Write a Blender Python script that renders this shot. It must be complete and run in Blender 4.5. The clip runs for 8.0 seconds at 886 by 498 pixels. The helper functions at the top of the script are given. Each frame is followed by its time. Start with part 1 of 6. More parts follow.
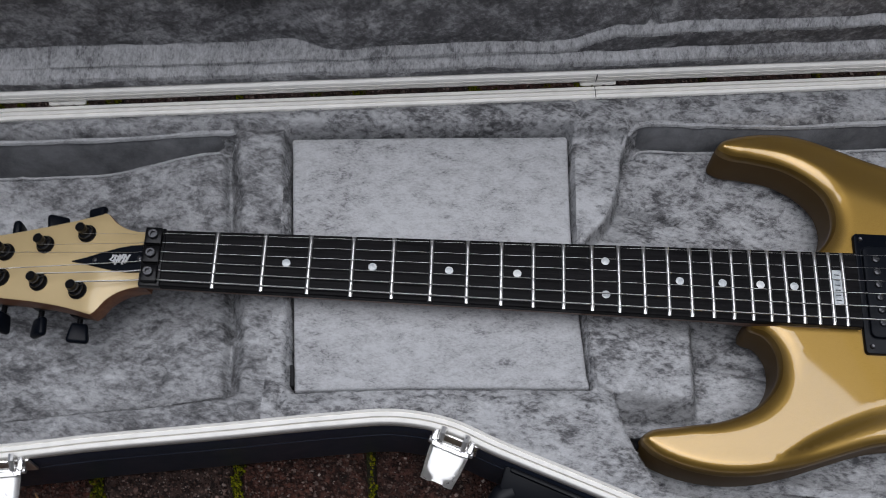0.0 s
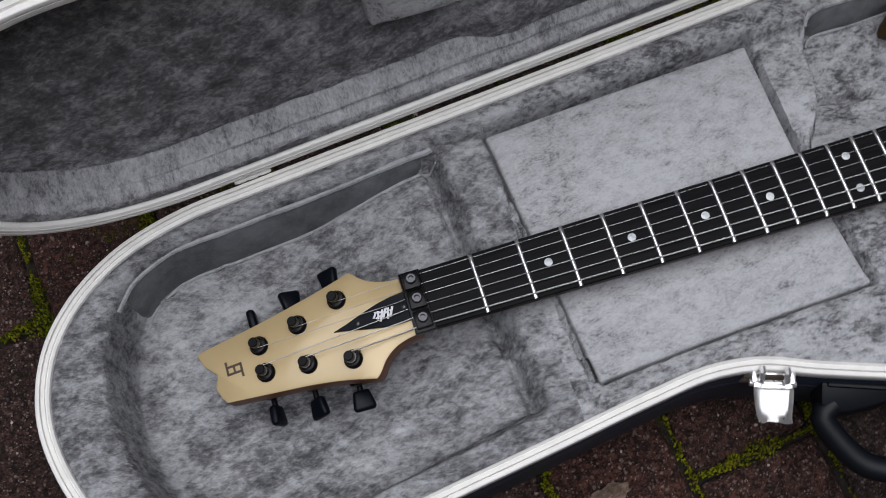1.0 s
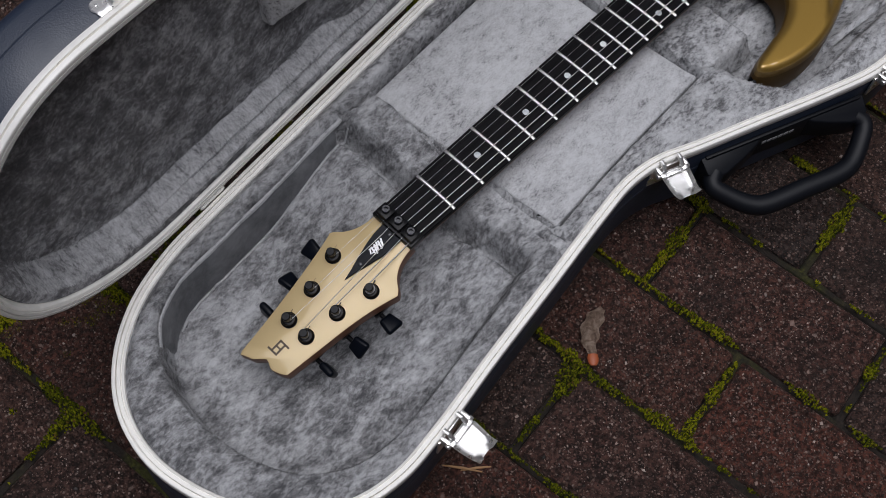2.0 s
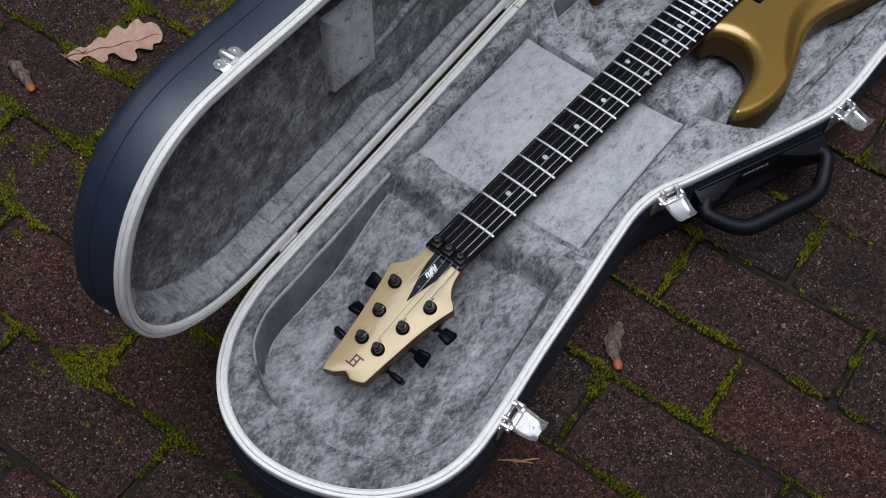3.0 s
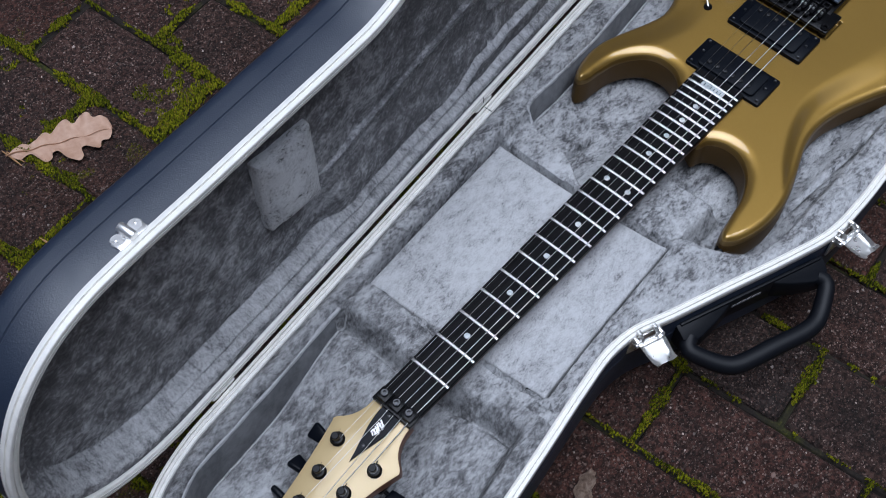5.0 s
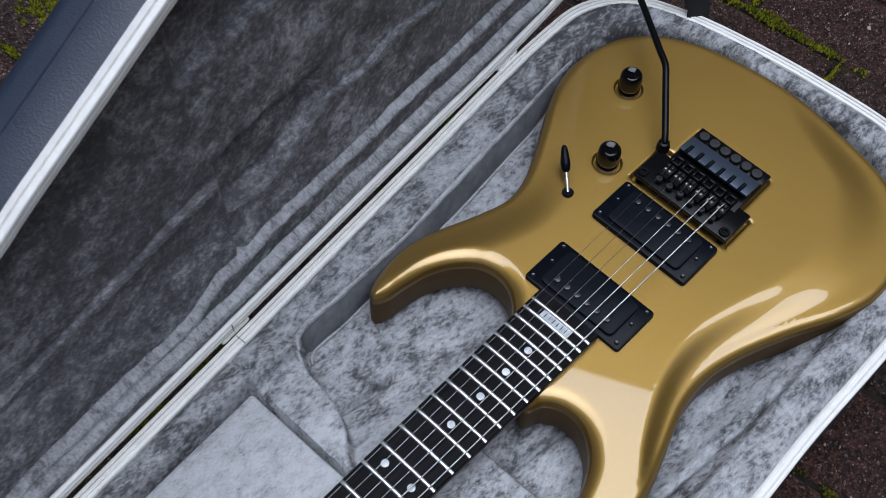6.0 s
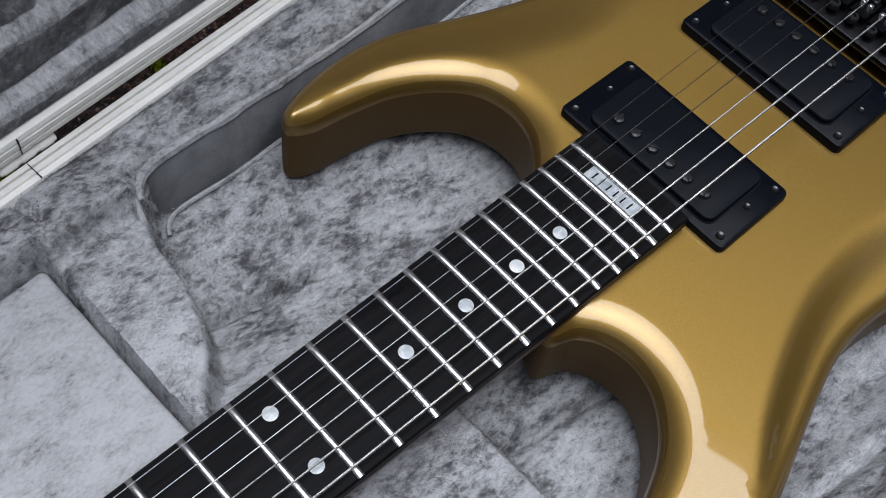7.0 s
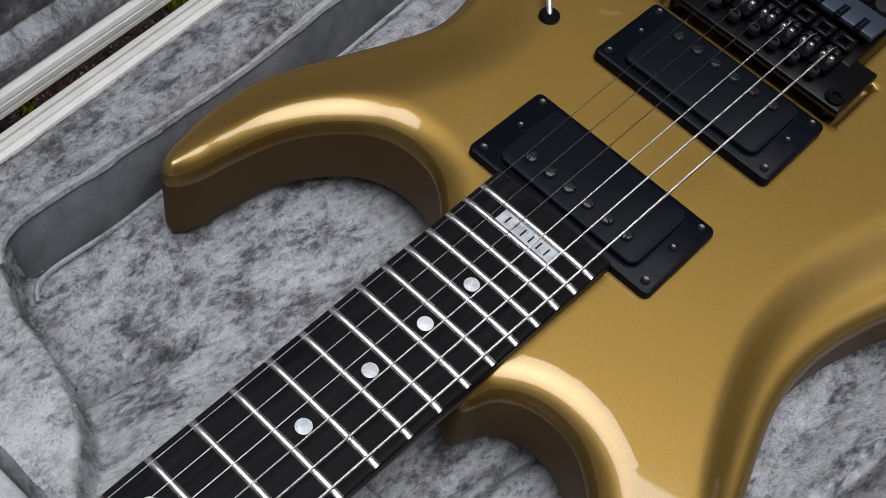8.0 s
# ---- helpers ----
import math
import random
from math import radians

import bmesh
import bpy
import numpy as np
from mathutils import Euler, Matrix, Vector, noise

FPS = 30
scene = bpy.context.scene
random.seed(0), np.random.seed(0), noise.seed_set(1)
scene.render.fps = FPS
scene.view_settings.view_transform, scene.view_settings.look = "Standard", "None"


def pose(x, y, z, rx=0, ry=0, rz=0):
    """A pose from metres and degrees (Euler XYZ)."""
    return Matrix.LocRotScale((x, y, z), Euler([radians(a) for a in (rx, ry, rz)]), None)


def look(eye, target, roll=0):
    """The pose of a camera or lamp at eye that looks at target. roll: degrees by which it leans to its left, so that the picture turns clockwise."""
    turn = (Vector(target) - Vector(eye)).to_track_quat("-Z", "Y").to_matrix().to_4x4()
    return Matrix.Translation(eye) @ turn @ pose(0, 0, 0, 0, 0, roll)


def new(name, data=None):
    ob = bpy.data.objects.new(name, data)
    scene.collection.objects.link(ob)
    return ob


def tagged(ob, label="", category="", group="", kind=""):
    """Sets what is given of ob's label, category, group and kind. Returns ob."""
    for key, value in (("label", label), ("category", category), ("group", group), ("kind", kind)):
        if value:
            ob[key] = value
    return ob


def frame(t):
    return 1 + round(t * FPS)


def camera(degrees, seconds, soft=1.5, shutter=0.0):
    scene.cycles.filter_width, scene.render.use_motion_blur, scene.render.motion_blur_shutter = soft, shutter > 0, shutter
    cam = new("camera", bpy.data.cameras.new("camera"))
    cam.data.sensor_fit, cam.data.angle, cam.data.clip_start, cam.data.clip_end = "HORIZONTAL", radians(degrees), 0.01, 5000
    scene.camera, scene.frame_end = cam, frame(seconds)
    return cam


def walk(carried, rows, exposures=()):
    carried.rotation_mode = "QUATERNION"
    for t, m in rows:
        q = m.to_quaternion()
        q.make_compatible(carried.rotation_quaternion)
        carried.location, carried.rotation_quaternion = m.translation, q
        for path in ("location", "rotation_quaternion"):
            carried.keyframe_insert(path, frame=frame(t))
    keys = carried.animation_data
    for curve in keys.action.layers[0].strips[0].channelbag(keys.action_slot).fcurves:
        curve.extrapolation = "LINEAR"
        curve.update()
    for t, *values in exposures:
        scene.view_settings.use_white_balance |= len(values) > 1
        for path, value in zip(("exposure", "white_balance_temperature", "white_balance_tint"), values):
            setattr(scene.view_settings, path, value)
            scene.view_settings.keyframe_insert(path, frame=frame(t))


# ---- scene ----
cam = camera(41.0, 8.0, soft=0.5, shutter=0.1)
PATH = [
    (0, (0.184, -0.33, 0.895), (0.216, 0.486, -0.93), 4.7),
    (0.2, (0.133, -0.323, 0.913), (0.216, 0.495, -0.91), 4.3),
    (0.5, (0.065, -0.289, 0.91), (0.155, 0.501, -0.925), 0.4),
    (1, (-0.053, -0.24, 0.893), (0.125, 0.419, -0.987), -2.1),
    (1.2, (-0.109, -0.237, 0.893), (0.187, 0.357, -0.994), 3.8),
    (1.5, (-0.204, -0.261, 0.922), (0.269, 0.294, -0.94), 6.2),
    (1.7, (-0.263, -0.27, 0.946), (0.319, 0.251, -0.895), 7.2),
    (2.8, (-0.483, -0.389, 1.057), (0.39, 0.28, -0.614), 4.0),
    (3, (-0.521, -0.364, 1.076), (0.374, 0.282, -0.592), 4.9),
    (3.5, (-0.559, -0.303, 1.101), (0.389, 0.273, -0.564), 2.1),
    (4, (-0.508, -0.303, 1.102), (0.431, 0.22, -0.585), 3.2),
    (4.2, (-0.466, -0.31, 1.094), (0.42, 0.275, -0.602), 1.3),
    (5.3, (-0.206, -0.287, 1.063), (0.611, 0.392, -0.631), 2.6),
    (5.5, (-0.095, -0.252, 1.047), (0.698, 0.42, -0.661), 2.0),
    (5.7, (-0.002, -0.253, 1.011), (0.772, 0.475, -0.684), -0.8),
    (6, (0.105, -0.21, 0.898), (0.9, 0.479, -0.803), 3.4),
    (6.3, (0.176, -0.167, 0.734), (1.006, 0.489, -0.963), 7.9),
    (6.5, (0.196, -0.159, 0.626), (1.029, 0.536, -1.055), 8.4),
    (6.7, (0.205, -0.139, 0.559), (1.026, 0.54, -1.134), 9.6),
    (7, (0.217, -0.128, 0.512), (1.045, 0.531, -1.186), 10.4),
    (7.5, (0.229, -0.126, 0.499), (1.137, 0.492, -1.172), 12.1),
    (8, (0.245, -0.114, 0.479), (1.2, 0.491, -1.171), 13.5),
]
walk(cam, [(t, look(eye, target, roll)) for t, eye, target, roll in PATH], exposures=[(0.0, -0.87, 6250, 10), (1.0, -0.82, 6300, 11), (1.5, -0.89, 6450, 12), (3.0, -0.71, 5980, 10), (4.2, -0.50, 5700, 9), (5.5, -0.54, 5640, 9), (6.5, -0.57, 5880, 9), (8.0, -0.53, 6350, 10)])

# ---------------------------------------------------------------- light
world = bpy.data.worlds.new("world")
scene.world = world
world.use_nodes = True
wn, wl = world.node_tree.nodes, world.node_tree.links
sky = wn.new("ShaderNodeTexSky")
sky.sky_type = "NISHITA"
sky.sun_disc = False
SUN_EL, SUN_AZ = 86.0, 195.0
sky.sun_elevation, sky.sun_rotation = radians(SUN_EL), radians(SUN_AZ)
sky.dust_density, sky.air_density, sky.ozone_density = 6.0, 0.7, 0.6
wl.new(sky.outputs[0], wn["Background"].inputs[0])
wn["Background"].inputs[1].default_value = 0.05
sun_data = bpy.data.lights.new("sun", "SUN")
sun_data.energy, sun_data.angle, sun_data.color = 3.8, radians(60), (0.965, 0.985, 1.035)
sun = new("sun", sun_data)
_az, _el = radians(SUN_AZ), radians(SUN_EL)
sun.matrix_basis = look((3 * math.sin(_az) * math.cos(_el), 3 * math.cos(_az) * math.cos(_el), 3 * math.sin(_el)), (0, 0, 0))

# ---------------------------------------------------------------- materials


def material(name, rough=0.5, metal=0.0, color=(0.5, 0.5, 0.5), **extra):
    m = bpy.data.materials.new(name)
    m.use_nodes = True
    b = m.node_tree.nodes["Principled BSDF"]
    b.inputs["Base Color"].default_value = (*color, 1)
    b.inputs["Roughness"].default_value = rough
    b.inputs["Metallic"].default_value = metal
    for k, v in extra.items():
        b.inputs[k.replace("_", " ")].default_value = v
    return m


class Nodes:
    """Short hand for building a node tree round one Principled shader."""

    def __init__(self, m):
        self.t = m.node_tree
        self.n, self.l = self.t.nodes, self.t.links
        self.b = self.n["Principled BSDF"]
        self.co = self.n.new("ShaderNodeTexCoord").outputs["Object"]

    def link(self, a, b):
        self.l.new(a, b)

    def mapping(self, scale=(1, 1, 1), rot=(0, 0, 0), source=None):
        n = self.n.new("ShaderNodeMapping")
        n.inputs["Scale"].default_value = scale
        n.inputs["Rotation"].default_value = [radians(a) for a in rot]
        self.link(source or self.co, n.inputs["Vector"])
        return n.outputs[0]

    def noise(self, scale, detail=4, rough=0.55, distort=0.0, vec=None):
        n = self.n.new("ShaderNodeTexNoise")
        n.inputs["Scale"].default_value = scale
        n.inputs["Detail"].default_value = detail
        n.inputs["Roughness"].default_value = rough
        n.inputs["Distortion"].default_value = distort
        self.link(vec or self.co, n.inputs["Vector"])
        return n.outputs["Fac"]

    def voronoi(self, scale, vec=None, out="Distance", feature="F1"):
        n = self.n.new("ShaderNodeTexVoronoi")
        n.feature = feature
        n.inputs["Scale"].default_value = scale
        self.link(vec or self.co, n.inputs["Vector"])
        return n.outputs[out]

    def ramp(self, fac, stops):
        n = self.n.new("ShaderNodeValToRGB")
        e = n.color_ramp.elements
        while len(e) < len(stops):
            e.new(0.5)
        for el, (p, c) in zip(e, stops):
            el.position = p
            el.color = (*c, 1) if isinstance(c, tuple) else (c, c, c, 1)
        self.link(fac, n.inputs[0])
        return n.outputs[0]

    def mix(self, fac, a, b, kind="MIX"):
        n = self.n.new("ShaderNodeMix")
        n.data_type, n.blend_type = "RGBA", kind
        for s, v in ((n.inputs[0], fac), (n.inputs[6], a), (n.inputs[7], b)):
            if hasattr(v, "links") or hasattr(v, "is_linked"):
                self.link(v, s)
            else:
                s.default_value = v if isinstance(v, (int, float)) else (*v, 1)
        return n.outputs[2]

    def math(self, op, a, b=0.0):
        n = self.n.new("ShaderNodeMath")
        n.operation = op
        for s, v in ((n.inputs[0], a), (n.inputs[1], b)):
            if isinstance(v, (int, float)):
                s.default_value = v
            else:
                self.link(v, s)
        return n.outputs[0]

    def bump(self, height, strength=0.3, dist=0.001, normal=None):
        n = self.n.new("ShaderNodeBump")
        n.inputs["Strength"].default_value = strength
        n.inputs["Distance"].default_value = dist
        self.link(height, n.inputs["Height"])
        if normal:
            self.link(normal, n.inputs["Normal"])
        return n.outputs[0]

    def set(self, **kw):
        for k, v in kw.items():
            self.link(v, self.b.inputs[k.replace("_", " ")])


def plush(name, dark, mid, light, scale=1.0, cover=(0.42, 0.47, 0.51, 0.58), rot=(0, 0, 40), stretch=(1.0, 1.8, 1.0), sheen=0.06):
    """Crushed velvet: the brushed nap's ragged drifts, from shaded to silvery, put into the colour, with a fine clumped
    pile.
    """
    m = material(name, rough=0.9, Sheen_Weight=sheen, Sheen_Roughness=0.4, Specular_IOR_Level=0.08)
    k = Nodes(m)
    v = k.mapping(stretch, rot)
    big = k.noise(6 * scale, 3, 0.5, 0.3)
    patch = k.noise(38 * scale, 9, 0.74, 0.25, v)
    clump = k.noise(190 * scale, 4, 0.65, 0.35, v)
    fine = k.noise(800, 2, 0.6)
    f = k.math("ADD", k.math("MULTIPLY", patch, 0.50), k.math("MULTIPLY", big, 0.20))
    f = k.math("ADD", f, k.math("MULTIPLY", clump, 0.30))
    half = tuple(0.5 * (a + b) for a, b in zip(mid, light))
    tone = k.ramp(f, [(cover[0], dark), (cover[1], mid), (cover[2], half), (cover[3], light)])
    tuft = k.n.new("ShaderNodeNewGeometry").outputs["Random Per Island"]
    tone = k.mix(1.0, tone, k.ramp(k.math("ADD", k.math("MULTIPLY", fine, 0.6), k.math("MULTIPLY", tuft, 0.4)), [(0.30, (0.82, 0.82, 0.82)), (0.70, (1.0, 1.0, 1.0))]), "MULTIPLY")
    k.set(Base_Color=tone)
    b1 = k.bump(patch, 0.3, 0.003)
    b2 = k.bump(clump, 0.30, 0.0020, b1)
    k.set(Normal=k.bump(fine, 0.5, 0.0008, b2))
    return m


PLUSH = plush("grey_plush", (0.108, 0.108, 0.114), (0.25, 0.25, 0.258), (0.61, 0.615, 0.63))
# same plush, darkened for nap that lies away from the light
WELL = plush("dimmed_grey_plush", (0.095, 0.095, 0.101), (0.21, 0.21, 0.217), (0.57, 0.575, 0.59), 0.9, (0.40, 0.46, 0.52, 0.60))
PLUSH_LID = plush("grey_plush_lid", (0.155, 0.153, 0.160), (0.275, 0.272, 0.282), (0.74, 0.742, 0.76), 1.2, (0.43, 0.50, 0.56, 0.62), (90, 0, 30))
# lid plush again, paler: light falling on the roll tops, put into the colour
LIT_PLUSH = plush("lit_top_plush", (0.20, 0.20, 0.207), (0.40, 0.40, 0.41), (0.72, 0.724, 0.74), 1.6, (0.41, 0.47, 0.53, 0.61), (90, 0, 10), (1.8, 1.0, 1.0))
PANEL = plush("pale_plush_panel", (0.19, 0.19, 0.197), (0.36, 0.36, 0.37), (0.56, 0.565, 0.58), 1.9, (0.38, 0.43, 0.48, 0.56), (0, 0, -35))
PAD = plush("streaked_plush_pad", (0.12, 0.12, 0.125), (0.50, 0.50, 0.51), (0.80, 0.805, 0.82), 1.7, (0.405, 0.435, 0.47, 0.53), (90, 0, 30), (1.0, 3.0, 1.0))
FELT = material("smooth_grey_felt", rough=0.9, color=(0.26, 0.26, 0.265), Sheen_Weight=0.1, Specular_IOR_Level=0.1)
k = Nodes(FELT)
_n = k.noise(34, 8, 0.72, 0.2)
k.set(Base_Color=k.ramp(_n, [(0.36, (0.105, 0.108, 0.115)), (0.64, (0.215, 0.219, 0.23))]), Normal=k.bump(k.noise(500, 4, 0.7), 0.5, 0.0010))

# the blue in this black stands in for reflected sky
TOLEX = material("black_tolex", rough=0.38, color=(0.011, 0.020, 0.042), Specular_IOR_Level=0.9)
k = Nodes(TOLEX)
_v = k.voronoi(900, feature="SMOOTH_F1")
_n = k.noise(150, 5, 0.6, 0.6)
k.set(Normal=k.bump(_n, 0.06, 0.0014, k.bump(_v, 0.24, 0.0006)), Roughness=k.ramp(k.noise(40, 3), [(0.3, 0.44), (0.7, 0.56)]))

ALUMINIUM = material("satin_aluminium", rough=0.55, metal=0.1, color=(0.86, 0.845, 0.80))
k = Nodes(ALUMINIUM)
k.set(Roughness=k.ramp(k.noise(60, 5, 0.6, 0.0, k.mapping((0.2, 1, 1))), [(0.3, 0.50), (0.7, 0.62)]),
      Base_Color=k.ramp(k.noise(90, 4), [(0.3, (0.86, 0.845, 0.80)), (0.6, (0.94, 0.922, 0.875))]))

NICKEL = material("nickel_plate", rough=0.3, metal=0.85, color=(0.93, 0.92, 0.90))
k = Nodes(NICKEL)
k.set(Roughness=k.ramp(k.noise(120, 4), [(0.3, 0.24), (0.7, 0.38)]))

GOLD = material("gold_metallic_paint", rough=0.42, metal=0.80, color=(0.36, 0.2, 0.04), Coat_Weight=1.0, Coat_Roughness=0.03, Coat_IOR=1.72, Specular_Tint=(0.26, 0.15, 0.045, 1))
k = Nodes(GOLD)
_fl = k.voronoi(3800, out="Color")
_sep = k.n.new("ShaderNodeSeparateColor")
k.link(_fl, _sep.inputs[0])
k.set(Base_Color=k.mix(k.ramp(_sep.outputs[0], [(0.1, 0.0), (0.95, 1.0)]), (0.365, 0.224, 0.052), (0.455, 0.287, 0.073)),
      Roughness=k.ramp(k.noise(9, 3), [(0.3, 0.41), (0.7, 0.46)]))

# the lower edge and the sides are darker than the top
GOLD_EDGE = material("darker_gold_edge", rough=0.42, metal=0.75, color=(0.23, 0.138, 0.034), Coat_Weight=0.6, Coat_Roughness=0.06)
BROWN_SIDE = material("brown_satin_side", rough=0.5, metal=0.35, color=(0.10, 0.056, 0.017), Specular_IOR_Level=0.15)
for _m, _lo, _hi in ((GOLD_EDGE, (0.205, 0.122, 0.030), (0.255, 0.155, 0.038)), (BROWN_SIDE, (0.10, 0.056, 0.015), (0.13, 0.074, 0.021))):
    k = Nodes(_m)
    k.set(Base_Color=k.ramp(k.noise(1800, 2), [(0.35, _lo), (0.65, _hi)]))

HEADGOLD = material("pale_gold_satin_paint", rough=0.45, metal=0.2, color=(0.60, 0.45, 0.22), Coat_Weight=0.7, Coat_Roughness=0.08, Coat_IOR=1.5)
k = Nodes(HEADGOLD)
k.set(Base_Color=k.ramp(k.noise(25, 4), [(0.3, (0.52, 0.39, 0.195)), (0.7, (0.58, 0.44, 0.225))]))

MAHOGANY = material("reddish_brown_neck_wood", rough=0.4, color=(0.12, 0.05, 0.025))
k = Nodes(MAHOGANY)
k.set(Base_Color=k.ramp(k.noise(40, 6, 0.6, 0.4, k.mapping((0.6, 6, 6))), [(0.3, (0.09, 0.032, 0.016)), (0.7, (0.19, 0.085, 0.04))]))

EBONY = material("black_ebony", rough=0.42, color=(0.018, 0.018, 0.02), Specular_IOR_Level=0.05)
k = Nodes(EBONY)
_n = k.noise(30, 7, 0.65, 0.3, k.mapping((1.0, 14, 14)))
k.set(Base_Color=k.ramp(_n, [(0.3, (0.0035, 0.0035, 0.004)), (0.7, (0.013, 0.0125, 0.0135))]),
      Roughness=k.ramp(_n, [(0.3, 0.32), (0.7, 0.48)]), Normal=k.bump(_n, 0.12, 0.0003))

FRETWIRE = material("polished_fret_wire", rough=0.3, metal=1.0, color=(0.94, 0.93, 0.91))
STEEL = material("plain_steel_string", rough=0.3, metal=1.0, color=(0.52, 0.51, 0.50))
WOUND = material("wound_steel_string", rough=0.32, metal=1.0, color=(0.62, 0.61, 0.59))
k = Nodes(WOUND)
_w = k.n.new("ShaderNodeTexWave")
_w.inputs["Scale"].default_value = 900
k.link(k.co, _w.inputs["Vector"])
k.set(Normal=k.bump(_w.outputs["Fac"], 0.4, 0.0002))

PEARL = material("mother_of_pearl", rough=0.16, color=(0.72, 0.74, 0.75), Coat_Weight=0.4, Coat_Roughness=0.06)
k = Nodes(PEARL)
_ob = k.n.new("ShaderNodeObjectInfo")
_pn = k.noise(160, 3, 0.55, 1.6)
k.set(Base_Color=k.mix(k.math("MULTIPLY", _ob.outputs["Random"], 0.9), k.ramp(_pn, [(0.35, (0.70, 0.73, 0.74)), (0.65, (0.84, 0.83, 0.80))]),
                       k.ramp(_pn, [(0.35, (0.30, 0.34, 0.37)), (0.65, (0.62, 0.66, 0.68))])))

BLACK_PLASTIC = material("black_plastic", rough=0.3, color=(0.003, 0.0042, 0.0075), Specular_IOR_Level=0.14)
k = Nodes(BLACK_PLASTIC)
k.set(Roughness=k.ramp(k.noise(200, 4), [(0.3, 0.28), (0.7, 0.42)]))
SATIN_BLACK = material("satin_black_cover", rough=0.5, color=(0.0045, 0.006, 0.0095), Specular_IOR_Level=0.14)
k = Nodes(SATIN_BLACK)
k.set(Normal=k.bump(k.noise(900, 2), 0.12, 0.0002))
BLACK_METAL = material("black_plated_metal", rough=0.28, metal=0.2, color=(0.006, 0.006, 0.007), Specular_IOR_Level=0.22)
GLOSS_BLACK = material("gloss_black_knob", rough=0.1, color=(0.003, 0.003, 0.0035))
BLUED = material("blued_steel_plate", rough=0.42, metal=0.72, color=(0.10, 0.122, 0.165))
TUNER_GREY = material("dark_grey_satin_metal", rough=0.4, metal=0.3, color=(0.018, 0.018, 0.020))
BRIGHT_STEEL = material("bright_worn_steel", rough=0.35, metal=0.9, color=(0.55, 0.55, 0.54))
BLACK_STEEL = material("worn_black_steel", rough=0.3, metal=0.85, color=(0.085, 0.085, 0.09))
HANDLE_BLACK = material("soft_black_rubber", rough=0.5, color=(0.004, 0.005, 0.008), Specular_IOR_Level=0.3)
k = Nodes(HANDLE_BLACK)
k.set(Normal=k.bump(k.noise(500, 3), 0.15, 0.0004))
WHITE_INK = material("silver_white_print", rough=0.3, metal=0.3, color=(0.75, 0.75, 0.76))
BROWN_INK = material("dark_brown_print", rough=0.5, color=(0.075, 0.05, 0.03))
GREY_INK = material("grey_moulded_print", rough=0.5, color=(0.25, 0.25, 0.26))
WEBBING = material("black_webbing", rough=0.8, color=(0.01, 0.01, 0.011))

PAVER = material("wet_brown_paver", rough=0.6, color=(0.06, 0.045, 0.04), Specular_IOR_Level=0.3)
k = Nodes(PAVER)
_ob = k.n.new("ShaderNodeObjectInfo")
_tint = k.ramp(_ob.outputs["Random"], [(0.0, (0.110, 0.050, 0.037)), (0.25, (0.077, 0.050, 0.043)), (0.5, (0.140, 0.053, 0.037)), (0.75, (0.073, 0.053, 0.048)), (1.0, (0.160, 0.053, 0.035))])
_geo = k.n.new("ShaderNodeNewGeometry").outputs["Position"]
_wob = k.n.new("ShaderNodeTexNoise")
_wob.inputs["Scale"].default_value = 260
k.link(_geo, _wob.inputs["Vector"])
_add = k.n.new("ShaderNodeVectorMath")
_add.operation = "MULTIPLY_ADD"
_add.inputs[1].default_value = (0.0035, 0.0035, 0.0035)
k.link(_wob.outputs["Color"], _add.inputs[0])
k.link(_geo, _add.inputs[2])
_pebbly = _add.outputs[0]
_st = k.noise(12, 5, 0.65, 0.3, _geo)


def aggregate(scale, stops, size=0.28):
    cell, edge = k.voronoi(scale, _pebbly, "Color"), k.voronoi(scale, _pebbly, "Distance")
    sep = k.n.new("ShaderNodeSeparateColor")
    k.link(cell, sep.inputs[0])
    return k.ramp(sep.outputs[0], stops), k.ramp(edge, [(size, 1.0), (size + 0.16, 0.0)]), sep.outputs[1]


# near-black matrix puts the shade of the pits between pebbles into the colour
_base = k.mix(k.ramp(k.noise(190, 4, 0.65, 0, _geo), [(0.42, 0.85), (0.62, 0.0)]), _tint, (0.0045, 0.0036, 0.0032))
_c2, _e2, _r2 = aggregate(400, [(0.0, (0.012, 0.008, 0.007)), (0.35, (0.056, 0.028, 0.022)), (0.75, (0.140, 0.080, 0.065)), (1.0, (0.30, 0.225, 0.195))], 0.36)
_base = k.mix(k.math("MULTIPLY", _e2, k.ramp(_r2, [(0.10, 0.0), (0.16, 0.92)])), _base, _c2)
_c3, _e3, _r3 = aggregate(700, [(0.0, (0.06, 0.042, 0.036)), (0.7, (0.16, 0.11, 0.094)), (1.0, (0.40, 0.35, 0.32))])
_base = k.mix(k.math("MULTIPLY", _e3, k.ramp(_r3, [(0.78, 0.0), (0.82, 0.9)])), _base, _c3)
_c1, _e1, _r1 = aggregate(230, [(0.0, (0.045, 0.030, 0.026)), (0.55, (0.15, 0.10, 0.085)), (0.9, (0.28, 0.20, 0.17)), (1.0, (0.50, 0.43, 0.39))])
_e1 = k.math("MULTIPLY", _e1, k.ramp(_r1, [(0.84, 0.0), (0.88, 0.92)]))
_base = k.mix(_e1, _base, _c1)
_base = k.mix(k.ramp(_st, [(0.48, 0.0), (0.70, 0.6)]), _base, (0.009, 0.008, 0.007))
_grain = k.noise(300, 5, 0.8, 0, _geo)
